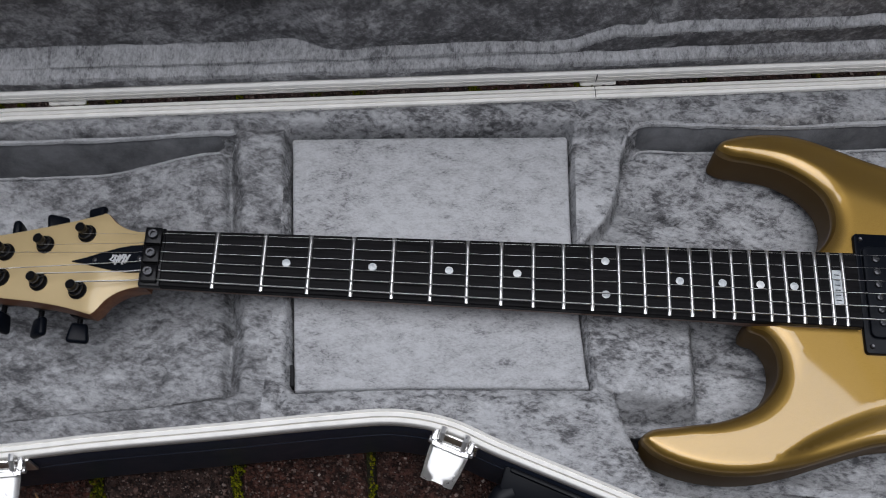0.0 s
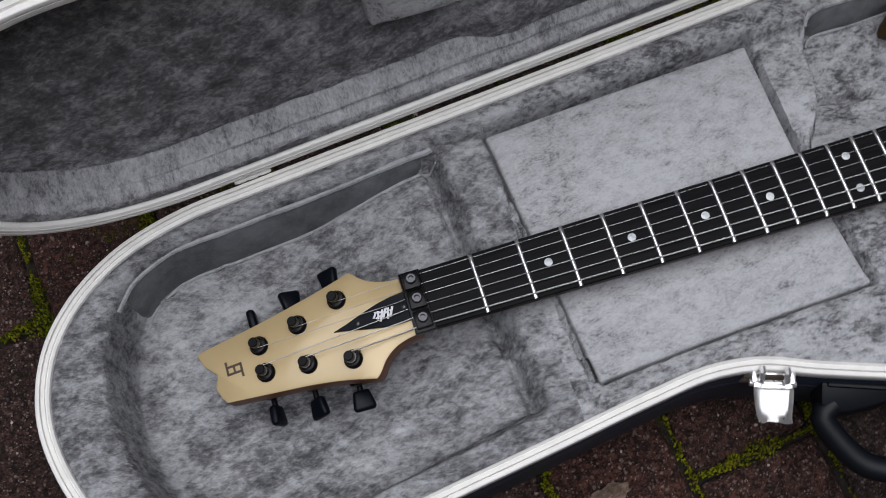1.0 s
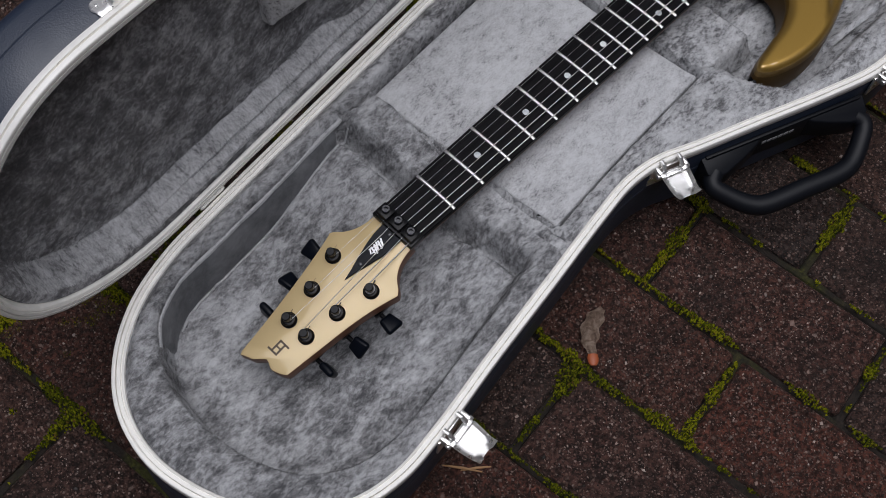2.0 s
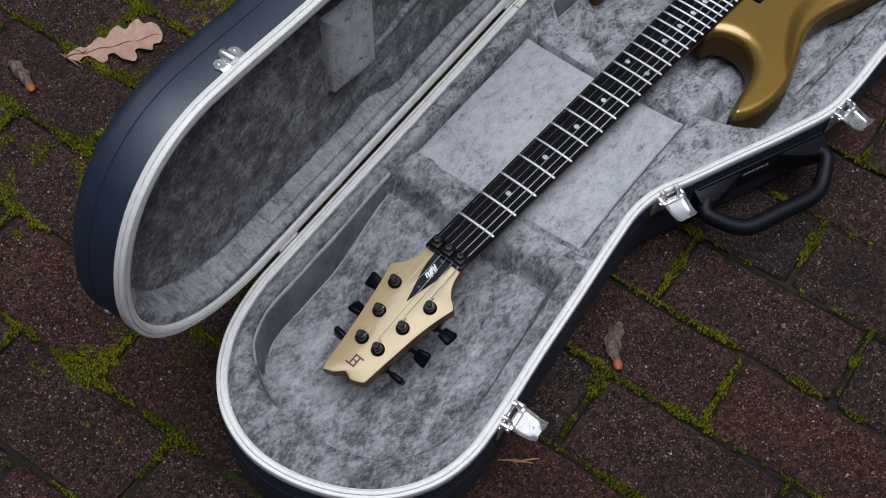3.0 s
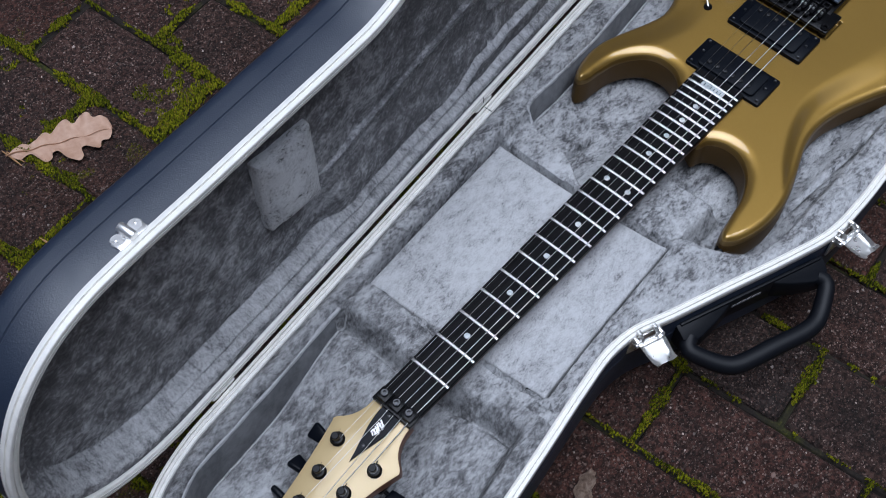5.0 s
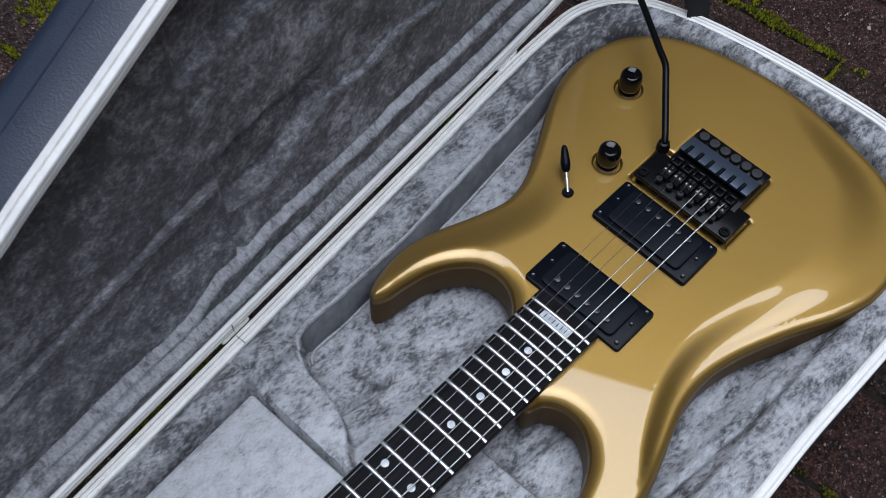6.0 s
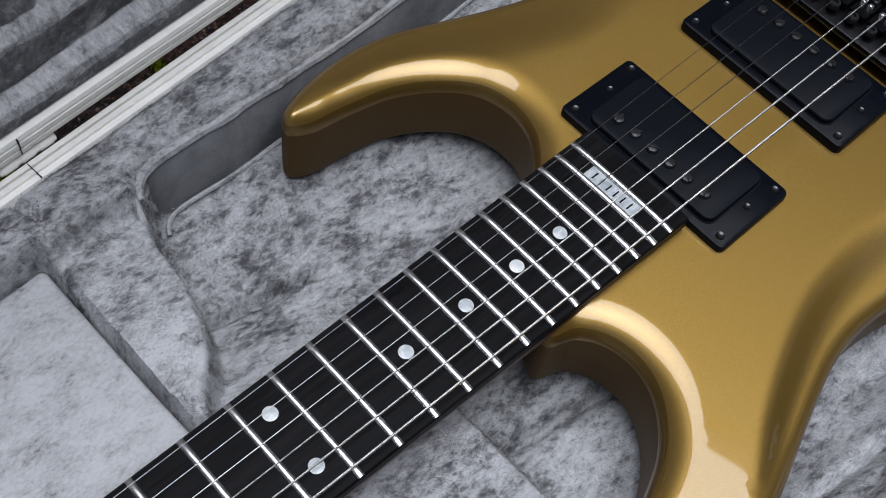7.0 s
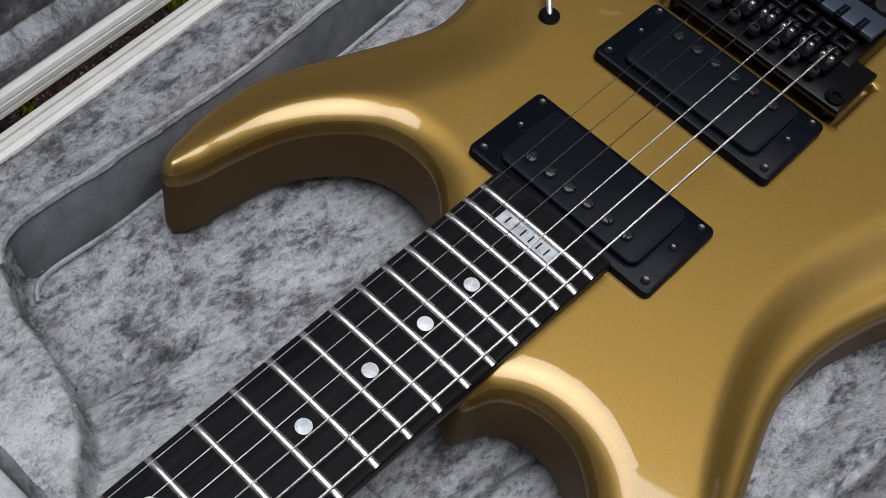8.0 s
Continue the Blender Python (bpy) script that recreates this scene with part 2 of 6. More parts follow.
k.set(Base_Color=_base, Roughness=k.ramp(_st, [(0.3, 0.40), (0.7, 0.70)]),
      Normal=k.bump(k.math("ADD", k.math("ADD", k.math("MULTIPLY", _grain, 0.6), k.math("MULTIPLY", _e2, 0.5)), k.math("MULTIPLY", _e1, 0.5)), 1.0, 0.005))

GRIT = material("paver_grit", rough=0.5, color=(0.08, 0.05, 0.04), Specular_IOR_Level=0.3)
k = Nodes(GRIT)
k.set(Base_Color=k.ramp(k.n.new("ShaderNodeNewGeometry").outputs["Random Per Island"], [(0.0, (0.009, 0.006, 0.005)), (0.40, (0.045, 0.024, 0.019)), (0.75, (0.125, 0.070, 0.055)), (0.93, (0.22, 0.15, 0.125)), (1.0, (0.42, 0.35, 0.31))]))

JOINT = material("mossy_joint_soil", rough=0.95, color=(0.04, 0.04, 0.02))
k = Nodes(JOINT)
_a = k.noise(9, 4, 0.6)
_b = k.noise(240, 4, 0.7)
_moss = k.ramp(_b, [(0.3, (0.008, 0.009, 0.001)), (0.55, (0.036, 0.038, 0.003)), (0.75, (0.09, 0.088, 0.005))])
_soil = k.ramp(_b, [(0.3, (0.006, 0.004, 0.003)), (0.7, (0.024, 0.016, 0.011))])
k.set(Base_Color=k.mix(k.ramp(_a, [(0.52, 0.0), (0.64, 1.0)]), _soil, _moss), Normal=k.bump(_b, 0.9, 0.004))

MOSS = material("green_moss", rough=0.95, color=(0.08, 0.09, 0.012), Specular_IOR_Level=0.1)
k = Nodes(MOSS)
_r = k.n.new("ShaderNodeNewGeometry").outputs["Random Per Island"]
_mn = k.noise(9, 6, 0.65)
k.set(Base_Color=k.mix(k.ramp(_mn, [(0.42, 0.0), (0.60, 1.0)]), k.ramp(_r, [(0.0, (0.005, 0.008, 0.001)), (0.6, (0.056, 0.064, 0.002)), (0.85, (0.125, 0.132, 0.005)), (1.0, (0.06, 0.034, 0.010))]),
                       k.ramp(_r, [(0.0, (0.012, 0.014, 0.001)), (0.4, (0.085, 0.094, 0.003)), (0.85, (0.21, 0.205, 0.006)), (1.0, (0.13, 0.075, 0.015))])))

LEAF = material("dry_oak_leaf", rough=0.6, color=(0.45, 0.28, 0.19))
k = Nodes(LEAF)
_n = k.noise(70, 5, 0.6)
k.set(Base_Color=k.ramp(_n, [(0.3, (0.40, 0.23, 0.15)), (0.7, (0.56, 0.37, 0.27))]), Normal=k.bump(_n, 0.3, 0.001))
VEIN = material("leaf_vein", rough=0.6, color=(0.30, 0.16, 0.09))
HUSK = material("dry_bud_husk", rough=0.7, color=(0.3, 0.16, 0.11))
k = Nodes(HUSK)
k.set(Normal=k.bump(k.noise(260, 5, 0.7), 0.9, 0.002), Base_Color=k.ramp(k.noise(150, 5, 0.7, 0.6), [(0.35, (0.13, 0.080, 0.058)), (0.50, (0.30, 0.21, 0.155)), (0.65, (0.44, 0.34, 0.27))]))
HUSK_TIP = material("orange_bud_tip", rough=0.5, color=(0.34, 0.085, 0.03))
NEEDLE = material("straw_needle", rough=0.6, color=(0.36, 0.2, 0.09))

HEDGE_LEAF = material("dark_evergreen_leaf", rough=0.45, color=(0.03, 0.055, 0.018))
k = Nodes(HEDGE_LEAF)
k.set(Base_Color=k.ramp(k.n.new("ShaderNodeNewGeometry").outputs["Random Per Island"], [(0.0, (0.016, 0.032, 0.010)), (0.7, (0.040, 0.068, 0.020)), (1.0, (0.075, 0.095, 0.030))]))
TWIGS = material("dark_twigs", rough=0.9, color=(0.02, 0.017, 0.012))
k = Nodes(TWIGS)
k.set(Base_Color=k.ramp(k.noise(30, 5, 0.7), [(0.35, (0.008, 0.008, 0.005)), (0.65, (0.035, 0.030, 0.020))]), Normal=k.bump(k.noise(40, 4), 0.8, 0.02))
CLADDING = material("cream_wall_panel", rough=0.7, color=(0.78, 0.74, 0.66))
k = Nodes(CLADDING)
k.set(Base_Color=k.ramp(k.noise(3, 6, 0.65), [(0.3, (0.72, 0.68, 0.60)), (0.7, (0.84, 0.80, 0.72))]), Normal=k.bump(k.noise(60, 4), 0.2, 0.003))
BROWN_TIMBER = material("brown_stained_timber", rough=0.65, color=(0.10, 0.06, 0.035))
k = Nodes(BROWN_TIMBER)
k.set(Base_Color=k.ramp(k.noise(8, 6, 0.65, 0.4, k.mapping((1, 1, 6))), [(0.3, (0.07, 0.04, 0.022)), (0.7, (0.15, 0.09, 0.052))]))
ROOFING = material("dark_roof_tile", rough=0.75, color=(0.05, 0.045, 0.045))
k = Nodes(ROOFING)
k.set(Base_Color=k.ramp(k.noise(5, 5, 0.6), [(0.3, (0.035, 0.03, 0.03)), (0.7, (0.075, 0.065, 0.06))]))

from mathutils import geometry

# ---------------------------------------------------------------- mesh helpers


def link_mesh(name, me, mat, parent=None, label="", m=None, smooth=True):
    if mat and not me.materials:
        me.materials.append(mat)
    if smooth and len(me.polygons):
        me.polygons.foreach_set("use_smooth", [True] * len(me.polygons))
    ob = new(name, me)
    if m is not None:
        ob.matrix_basis = m
    if parent is not None:
        ob.parent = parent
        if parent.type == "EMPTY":
            ob.matrix_parent_inverse = Matrix.Translation(-parent.location)
    if label:
        tagged(ob, label)
    return ob


def part(name, bm, material, parent, label="", m=None, smooth=True, sharp=40):
    me = bpy.data.meshes.new(name)
    bmesh.ops.recalc_face_normals(bm, faces=bm.faces)
    if smooth:
        for e in bm.edges:
            if len(e.link_faces) == 2 and e.calc_face_angle(0) > radians(sharp):
                e.smooth = False
    bm.to_mesh(me)
    bm.free()
    return link_mesh(name, me, material, parent, label, m, smooth)


def from_lists(name, verts, faces, mat, parent=None, label="", smooth=True):
    me = bpy.data.meshes.new(name)
    me.from_pydata([tuple(map(float, v)) for v in verts], [], faces)
    me.update()
    return link_mesh(name, me, mat, parent, label, None, smooth)


def thing(name, loc, label, category, group="", kind=""):
    ob = new(name)
    ob.empty_display_size = 0.05
    ob.location = loc
    return tagged(ob, label, category, group, kind)


def rbox(sx, sy, sz, r=0.001, seg=2, m=None, bm=None):
    """A box with rounded edges, centred on the origin or moved by m; joined to bm where given."""
    b = bmesh.new()
    bmesh.ops.create_cube(b, size=1)
    bmesh.ops.scale(b, vec=(sx, sy, sz), verts=b.verts)
    if r > 0:
        bmesh.ops.bevel(b, geom=b.edges[:], offset=min(r, 0.49 * min(sx, sy, sz)), segments=seg, affect="EDGES", profile=0.5)
    if m is not None:
        b.transform(m)
    return join(bm, b)


def join(bm, b):
    if bm is None:
        return b
    me = bpy.data.meshes.new("tmp")
    b.to_mesh(me)
    b.free()
    bm.from_mesh(me)
    bpy.data.meshes.remove(me)
    return bm


def lathe(profile, seg=24, m=None, bm=None):
    """A turned solid from (radius, z) pairs, closed at both ends."""
    b = bmesh.new()
    rings = []
    for r, z in profile:
        rings.append([b.verts.new((r * math.cos(2 * math.pi * i / seg), r * math.sin(2 * math.pi * i / seg), z)) for i in range(seg)])
    for a, c in zip(rings, rings[1:]):
        for i in range(seg):
            b.faces.new((a[i], a[(i + 1) % seg], c[(i + 1) % seg], c[i]))
    b.faces.new(rings[0][::-1])
    b.faces.new(rings[-1])
    if m is not None:
        b.transform(m)
    return join(bm, b)


def tube(path, radius, seg=8, bm=None, squash=1.0):
    """A tube along a path; radius may be a list; the ends are closed."""
    b = bmesh.new()
    pts = [Vector(p) for p in path]
    rad = radius if isinstance(radius, (list, tuple)) else [radius] * len(pts)
    up = Vector((0, 0, 1))
    rings = []
    for i, p in enumerate(pts):
        d = (pts[min(i + 1, len(pts) - 1)] - pts[max(i - 1, 0)]).normalized()
        if abs(d.dot(up)) > 0.95:
            up = Vector((0, 1, 0)) if abs(d.y) < 0.9 else Vector((1, 0, 0))
        x = d.cross(up).normalized()
        y = x.cross(d).normalized()
        up = y
        rings.append([b.verts.new(p + rad[i] * (math.cos(a) * x + squash * math.sin(a) * y)) for a in (2 * math.pi * j / seg for j in range(seg))])
    for a, c in zip(rings, rings[1:]):
        for j in range(seg):
            b.faces.new((a[j], a[(j + 1) % seg], c[(j + 1) % seg], c[j]))
    b.faces.new(rings[0][::-1])
    b.faces.new(rings[-1])
    return join(bm, b)


def spline(points, n, closed=True):
    """Evenly spaced points on a smooth curve through the given ones."""
    p = np.array(points, float)
    out = []
    count = len(p)
    for i in range(count if closed else count - 1):
        if closed:
            a, b, c, d = p[i - 1], p[i], p[(i + 1) % count], p[(i + 2) % count]
        else:
            a, b, c, d = p[max(i - 1, 0)], p[i], p[i + 1], p[min(i + 2, count - 1)]
        t1 = np.linalg.norm(b - a) ** 0.5 + 1e-9
        t2 = np.linalg.norm(c - b) ** 0.5 + 1e-9
        t3 = np.linalg.norm(d - c) ** 0.5 + 1e-9
        m1 = (c - b) / t2 - (c - a) / (t1 + t2) + (b - a) / t1 if t1 > 1e-6 else (c - b) / t2
        m2 = (d - c) / t3 - (d - b) / (t2 + t3) + (c - b) / t2 if t3 > 1e-6 else (c - b) / t2
        m1, m2 = m1 * t2, m2 * t2
        for s in np.linspace(0, 1, 24, endpoint=False):
            out.append((2 * s**3 - 3 * s**2 + 1) * b + (s**3 - 2 * s**2 + s) * m1 + (-2 * s**3 + 3 * s**2) * c + (s**3 - s**2) * m2)
    if not closed:
        out.append(p[-1])
    out = np.array(out)
    ring = np.vstack([out, out[:1]]) if closed else out
    s = np.r_[0, np.cumsum(np.linalg.norm(np.diff(ring, axis=0), axis=1))]
    q = np.linspace(0, s[-1], n + 1)[:-1] if closed else np.linspace(0, s[-1], n)
    return np.stack([np.interp(q, s, ring[:, j]) for j in range(p.shape[1])], 1)


def inward(outline):
    """Unit normals that point into a closed outline."""
    d = np.roll(outline, -1, 0) - np.roll(outline, 1, 0)
    d /= np.linalg.norm(d, axis=1)[:, None]
    nrm = np.stack([-d[:, 1], d[:, 0]], 1)
    area = 0.5 * np.sum(outline[:, 0] * np.roll(outline[:, 1], -1) - np.roll(outline[:, 0], -1) * outline[:, 1])
    return nrm if area > 0 else -nrm


def sweep(outline, profile, loop=False, cap=(False, False), warp=None, bm=None, nrm=None):
    """A profile of (inset, z) pairs carried round a closed outline."""
    nrm = inward(outline) if nrm is None else nrm
    b = bmesh.new()
    rings = []
    for inset, z in profile:
        q = outline + nrm * inset
        rings.append([b.verts.new((x, y, z) if warp is None else warp(x, y, z)) for x, y in q])
    n = len(outline)
    pairs = list(zip(rings, rings[1:])) + ([(rings[-1], rings[0])] if loop else [])
    for a, c in pairs:
        for i in range(n):
            b.faces.new((a[i], a[(i + 1) % n], c[(i + 1) % n], c[i]))
    if cap[0]:
        b.faces.new(rings[0][::-1])
    if cap[1]:
        b.faces.new(rings[-1])
    return join(bm, b)


def distance(points, outline):
    """Distance of each point from a closed outline."""
    best = np.full(len(points), 9.0)
    for a, c in zip(outline, np.roll(outline, -1, 0)):
        ab = c - a
        t = np.clip(((points - a) @ ab) / (ab @ ab), 0, 1)
        best = np.minimum(best, np.linalg.norm(points - a - t[:, None] * ab, axis=1))
    return best


def inside(points, outline):
    hit = np.zeros(len(points), bool)
    x, y = points[:, 0], points[:, 1]
    for (x0, y0), (x1, y1) in zip(outline, np.roll(outline, -1, 0)):
        if y0 != y1:
            hit ^= ((y0 > y) != (y1 > y)) & (x < (x1 - x0) * (y - y0) / (y1 - y0) + x0)
    return hit


def step(x, a, b):
    t = np.clip((np.asarray(x, float) - a) / (b - a), 0, 1)
    return t * t * (3 - 2 * t)


def fractal(x, y, scale, octaves=3):
    return np.array([noise.fractal(Vector((a * scale, b * scale, 0.37)), 0.8, 2.1, octaves) for a, b in zip(x, y)])


def soft_noise(p, q, scale, seed):
    """Smooth random field, about -1 to 1."""
    table = np.random.default_rng(seed).uniform(-1, 1, (256, 256))
    a, b = p * scale + 91.3, q * scale + 57.7
    i, j = np.floor(a).astype(int), np.floor(b).astype(int)
    u, v = a - i, b - j
    u, v = u * u * (3 - 2 * u), v * v * (3 - 2 * v)
    i, j, i1, j1 = i % 256, j % 256, (i + 1) % 256, (j + 1) % 256
    return (table[i, j] * (1 - u) + table[i1, j] * u) * (1 - v) + (table[i, j1] * (1 - u) + table[i1, j1] * u) * v


def pile(name, grid, mat, parent, label, per_mm2=1.2, length=0.0019, width=0.0005, seed=3, keep=None, lean=0.85):
    """Short brushed fibres over a grid of points (columns, rows, 3): single blades that lean in drifts."""
    r = np.random.default_rng(seed)
    g = np.asarray(grid, float)
    e1, e2 = g[1:, :-1] - g[:-1, :-1], g[:-1, 1:] - g[:-1, :-1]
    n = np.cross(e1, e2)
    area = np.linalg.norm(n, axis=2)
    n = n / np.maximum(area, 1e-12)[..., None]
    chance = (area if keep is None else area * keep[:-1, :-1]).ravel()
    cell = r.choice(len(chance), int(chance.sum() * 1e6 * per_mm2), p=chance / chance.sum())
    u, v = r.random(len(cell))[:, None], r.random(len(cell))[:, None]
    p = g[:-1, :-1].reshape(-1, 3)[cell] + u * e1.reshape(-1, 3)[cell] + v * e2.reshape(-1, 3)[cell]
    nn = n.reshape(-1, 3)[cell]
    a, c = e1.reshape(-1, 3)[cell], nn
    t1 = a / np.maximum(np.linalg.norm(a, axis=1), 1e-9)[:, None]
    t2 = np.cross(c, t1)
    s1, s2 = p @ np.array([1.0, 0.3, 0.2]), p @ np.array([-0.2, 1.0, 0.9])
    ang = 4.5 * soft_noise(s1, s2, 22, 21) + 2.0 * soft_noise(s1, s2, 70, 22) + r.normal(0, 0.45, len(cell))
    d = lean * (np.cos(ang)[:, None] * t1 + np.sin(ang)[:, None] * t2) + r.uniform(0.25, 0.7, len(cell))[:, None] * nn
    side = np.cross(d, nn)
    side /= np.maximum(np.linalg.norm(side, axis=1), 1e-9)[:, None]
    ln = length * r.uniform(0.6, 1.3, len(cell))[:, None]
    wd = 0.5 * width * r.uniform(0.7, 1.3, len(cell))[:, None]
    p = p - nn * 0.0002
    blades(name, p - side * wd, p + side * wd, p + d * ln, mat, parent, label)


def blades(name, left, right, tip, mat, parent, label):
    """One mesh of single three-cornered fibres."""
    v = np.stack([left, right, tip], 1)
    me = bpy.data.meshes.new(name)
    me.vertices.add(len(v) * 3)
    me.vertices.foreach_set("co", v.ravel())
    me.loops.add(len(v) * 3)
    me.loops.foreach_set("vertex_index", np.arange(len(v) * 3))
    me.polygons.add(len(v))
    me.polygons.foreach_set("loop_start", np.arange(len(v)) * 3)
    me.update(calc_edges=True)
    return tagged(link_mesh(name, me, mat, parent, smooth=False), label, kind="stuff")


def fringe(name, points, out, mat, parent, label, count, length=0.0035, seed=8, up=(0, 0, 1)):
    """Loose fibres along a line of points, leaning out."""
    r = np.random.default_rng(seed)
    pts, out = np.asarray(points, float), np.asarray(out, float)
    i = r.integers(0, len(pts) - 1, count)
    f = r.random(count)[:, None]
    p = pts[i] * (1 - f) + pts[i + 1] * f + r.normal(0, 0.0008, (count, 3))
    along = pts[i + 1] - pts[i]
    along /= np.maximum(np.linalg.norm(along, axis=1), 1e-9)[:, None]
    d = out[i] * r.uniform(0.5, 1.0, count)[:, None] + np.array(up) * r.uniform(-0.15, 0.55, count)[:, None] + along * (0.35 + r.normal(0, 0.45, count))[:, None]
    w = 0.00022 * r.uniform(0.7, 1.4, count)[:, None]
    ln = length * r.uniform(0.45, 1.25, count)[:, None]
    blades(name, p - along * w, p + along * w, p + d * ln, mat, parent, label)


def bars(name, rows, mat, parent, origin, along, across, lift, label):
    """Plain bars in one mesh: rows of (s, t, length, width, turn) laid on the plane of along and across."""
    b = bmesh.new()
    e1, e2 = Vector(along).normalized(), Vector(across).normalized()
    e3 = e1.cross(e2)
    base = Matrix((e1, e2, e3)).transposed().to_4x4()
    base.translation = Vector(origin)
    for s, t, length, width, turn in rows:
        rbox(length, width, lift, 0.0, m=base @ Matrix.Translation((s, t, 0)) @ Matrix.Rotation(radians(turn), 4, "Z"), bm=b)
    return part(name, b, mat, parent, label, smooth=False)


# ---------------------------------------------------------------- the guitar case
RIM_Z = 0.1025
case = thing("guitar_case", (0.28, 0.0, 0.0), "open black hard guitar case with grey plush lining, lid standing upright", "guitar case")
OUTLINE = spline([(-0.10, 0.1282), (0.10, 0.1482), (0.30, 0.1682), (0.50, 0.1882), (0.70, 0.2075), (0.755, 0.205), (0.795, 0.180), (0.818, 0.130),
                  (0.832, 0.060), (0.839, -0.010), (0.840, -0.075), (0.828, -0.130), (0.795, -0.172), (0.740, -0.190), (0.650, -0.192), (0.550, -0.191),
                  (0.475, -0.193), (0.425, -0.190), (0.370, -0.173), (0.300, -0.147), (0.240, -0.125), (0.205, -0.111), (0.170, -0.1065),
                  (0.130, -0.1105), (0.050, -0.122), (-0.030, -0.133), (-0.100, -0.144), (-0.150, -0.148), (-0.192, -0.139), (-0.232, -0.112),
                  (-0.263, -0.065), (-0.277, -0.005), (-0.267, 0.043), (-0.242, 0.078), (-0.202, 0.106), (-0.152, 0.122)], 320)

RIM_PROFILE = [(0.0095, -0.010), (-0.0006, -0.010), (-0.0010, -0.0095), (-0.0010, -0.0010), (-0.0006, -0.0003), (0.0, 0.0), (0.0022, 0.0), (0.0025, -0.0030), (0.0031, -0.0030),
               (0.0034, 0.0), (0.0059, 0.0), (0.0062, -0.0014), (0.0067, -0.0014), (0.0071, -0.0003), (0.0088, -0.0012), (0.0095, -0.0030)]
# the lid's rim has one more groove, in its outer side
LID_RIM_PROFILE = RIM_PROFILE[:3] + [(-0.0010, -0.0056), (0.0012, -0.0054), (0.0012, -0.0040), (-0.0010, -0.0038)] + RIM_PROFILE[3:]


def shell_profile(depth, radius, steps=6):
    rows = [(0.004, -0.004), (0.0, -0.010), (0.0, -0.0355), (0.0009, -0.0363), (0.0009, -0.0370), (0.0, -0.0378)]
    for i in range(steps + 1):
        a = math.pi / 2 * i / steps
        rows.append((radius * (1 - math.cos(a)), -depth + radius * (1 - math.sin(a))))
    return rows


part("base_shell", sweep(OUTLINE, [(i, RIM_Z + z) for i, z in shell_profile(0.0955, 0.012)], cap=(False, True)), TOLEX, case, "black leather-grained outer shell")
part("base_rim", sweep(OUTLINE, [(i, RIM_Z + z) for i, z in RIM_PROFILE], loop=True), ALUMINIUM, case, "grooved aluminium rim")
for fx, fy in ((-0.2, 0.0), (0.1, 0.03), (0.42, -0.12), (0.74, -0.12), (0.74, 0.13), (0.42, 0.12)):
    part("foot", lathe([(0.009, 0), (0.010, 0.001), (0.010, 0.006), (0.008, 0.0075)], 16, Matrix.Translation((fx, fy, 0))), BLACK_PLASTIC, case)


# the sewn lining of the base: padded edges round three sunk wells
HEAD_WELL = spline([(-0.210, 0.062), (-0.195, 0.080), (-0.165, 0.094), (-0.120, 0.099), (-0.060, 0.1045), (0.000, 0.1105), (0.060, 0.1165), (0.079, 0.117), (0.0815, 0.105),
                    (0.088, 0.0), (0.0965, -0.080), (0.093, -0.088), (0.050, -0.096), (-0.020, -0.107), (-0.080, -0.116), (-0.130, -0.121), (-0.170, -0.114), (-0.202, -0.090), (-0.222, -0.050),
                    (-0.229, 0.000), (-0.222, 0.040)], 200)
BODY_WELL = spline([(0.345, 0.1375), (0.390, 0.1405), (0.465, 0.1435), (0.530, 0.1500), (0.620, 0.1600), (0.700, 0.1680), (0.745, 0.1600), (0.775, 0.1350), (0.798, 0.0900), (0.808, 0.0400),
                    (0.812, -0.020), (0.808, -0.080), (0.785, -0.125), (0.745, -0.147), (0.680, -0.155), (0.600, -0.154), (0.520, -0.155), (0.455, -0.1555), (0.410, -0.1535), (0.376, -0.1500), (0.354, -0.1440), (0.343, -0.1310),
                    (0.335, -0.1160), (0.329, -0.1020), (0.325, -0.0880), (0.3180, -0.0775), (0.307, -0.0735), (0.3005, -0.060), (0.2985, -0.020), (0.2985, 0.020), (0.304, 0.040), (0.318, 0.058), (0.329, 0.085), (0.334, 0.120)], 240)
PANEL_LINE = np.concatenate([spline(c, 10, False) for c in (
    [(0.0795, 0.108), (0.0790, 0.1155), (0.0865, 0.1170)], [(0.0865, 0.1170), (0.18, 0.1235), (0.280, 0.1295)], [(0.280, 0.1295), (0.2910, 0.1295), (0.2917, 0.122)],
    [(0.2917, 0.122), (0.2945, 0.03), (0.3040, -0.064)], [(0.3040, -0.064), (0.3055, -0.0735), (0.2960, -0.0745)], [(0.2960, -0.0745), (0.2, -0.0785), (0.106, -0.0845)],
    [(0.106, -0.0845), (0.0985, -0.0855), (0.0970, -0.078)], [(0.0970, -0.078), (0.0895, 0.0), (0.0795, 0.108)])])
PANEL_LINE = PANEL_LINE[np.r_[True, np.linalg.norm(np.diff(PANEL_LINE, axis=0), axis=1) > 1e-6]]
PANEL_WELL = PANEL_LINE - inward(PANEL_LINE) * 0.0024


def sunk(pts, line):
    """Signed distance: positive inside a well."""
    return np.where(inside(pts, line), 1, -1) * distance(pts, line)


def crease(pts, a, b, width):
    """A soft groove between two points of the plan: 1 on its line, 0 away from it."""
    a, b = np.array(a), np.array(b)
    t = np.clip(((pts - a) @ (b - a)) / ((b - a) @ (b - a)), 0, 1)
    return np.exp(-(np.linalg.norm(pts - a - t[:, None] * (b - a), axis=1) / width) ** 2)


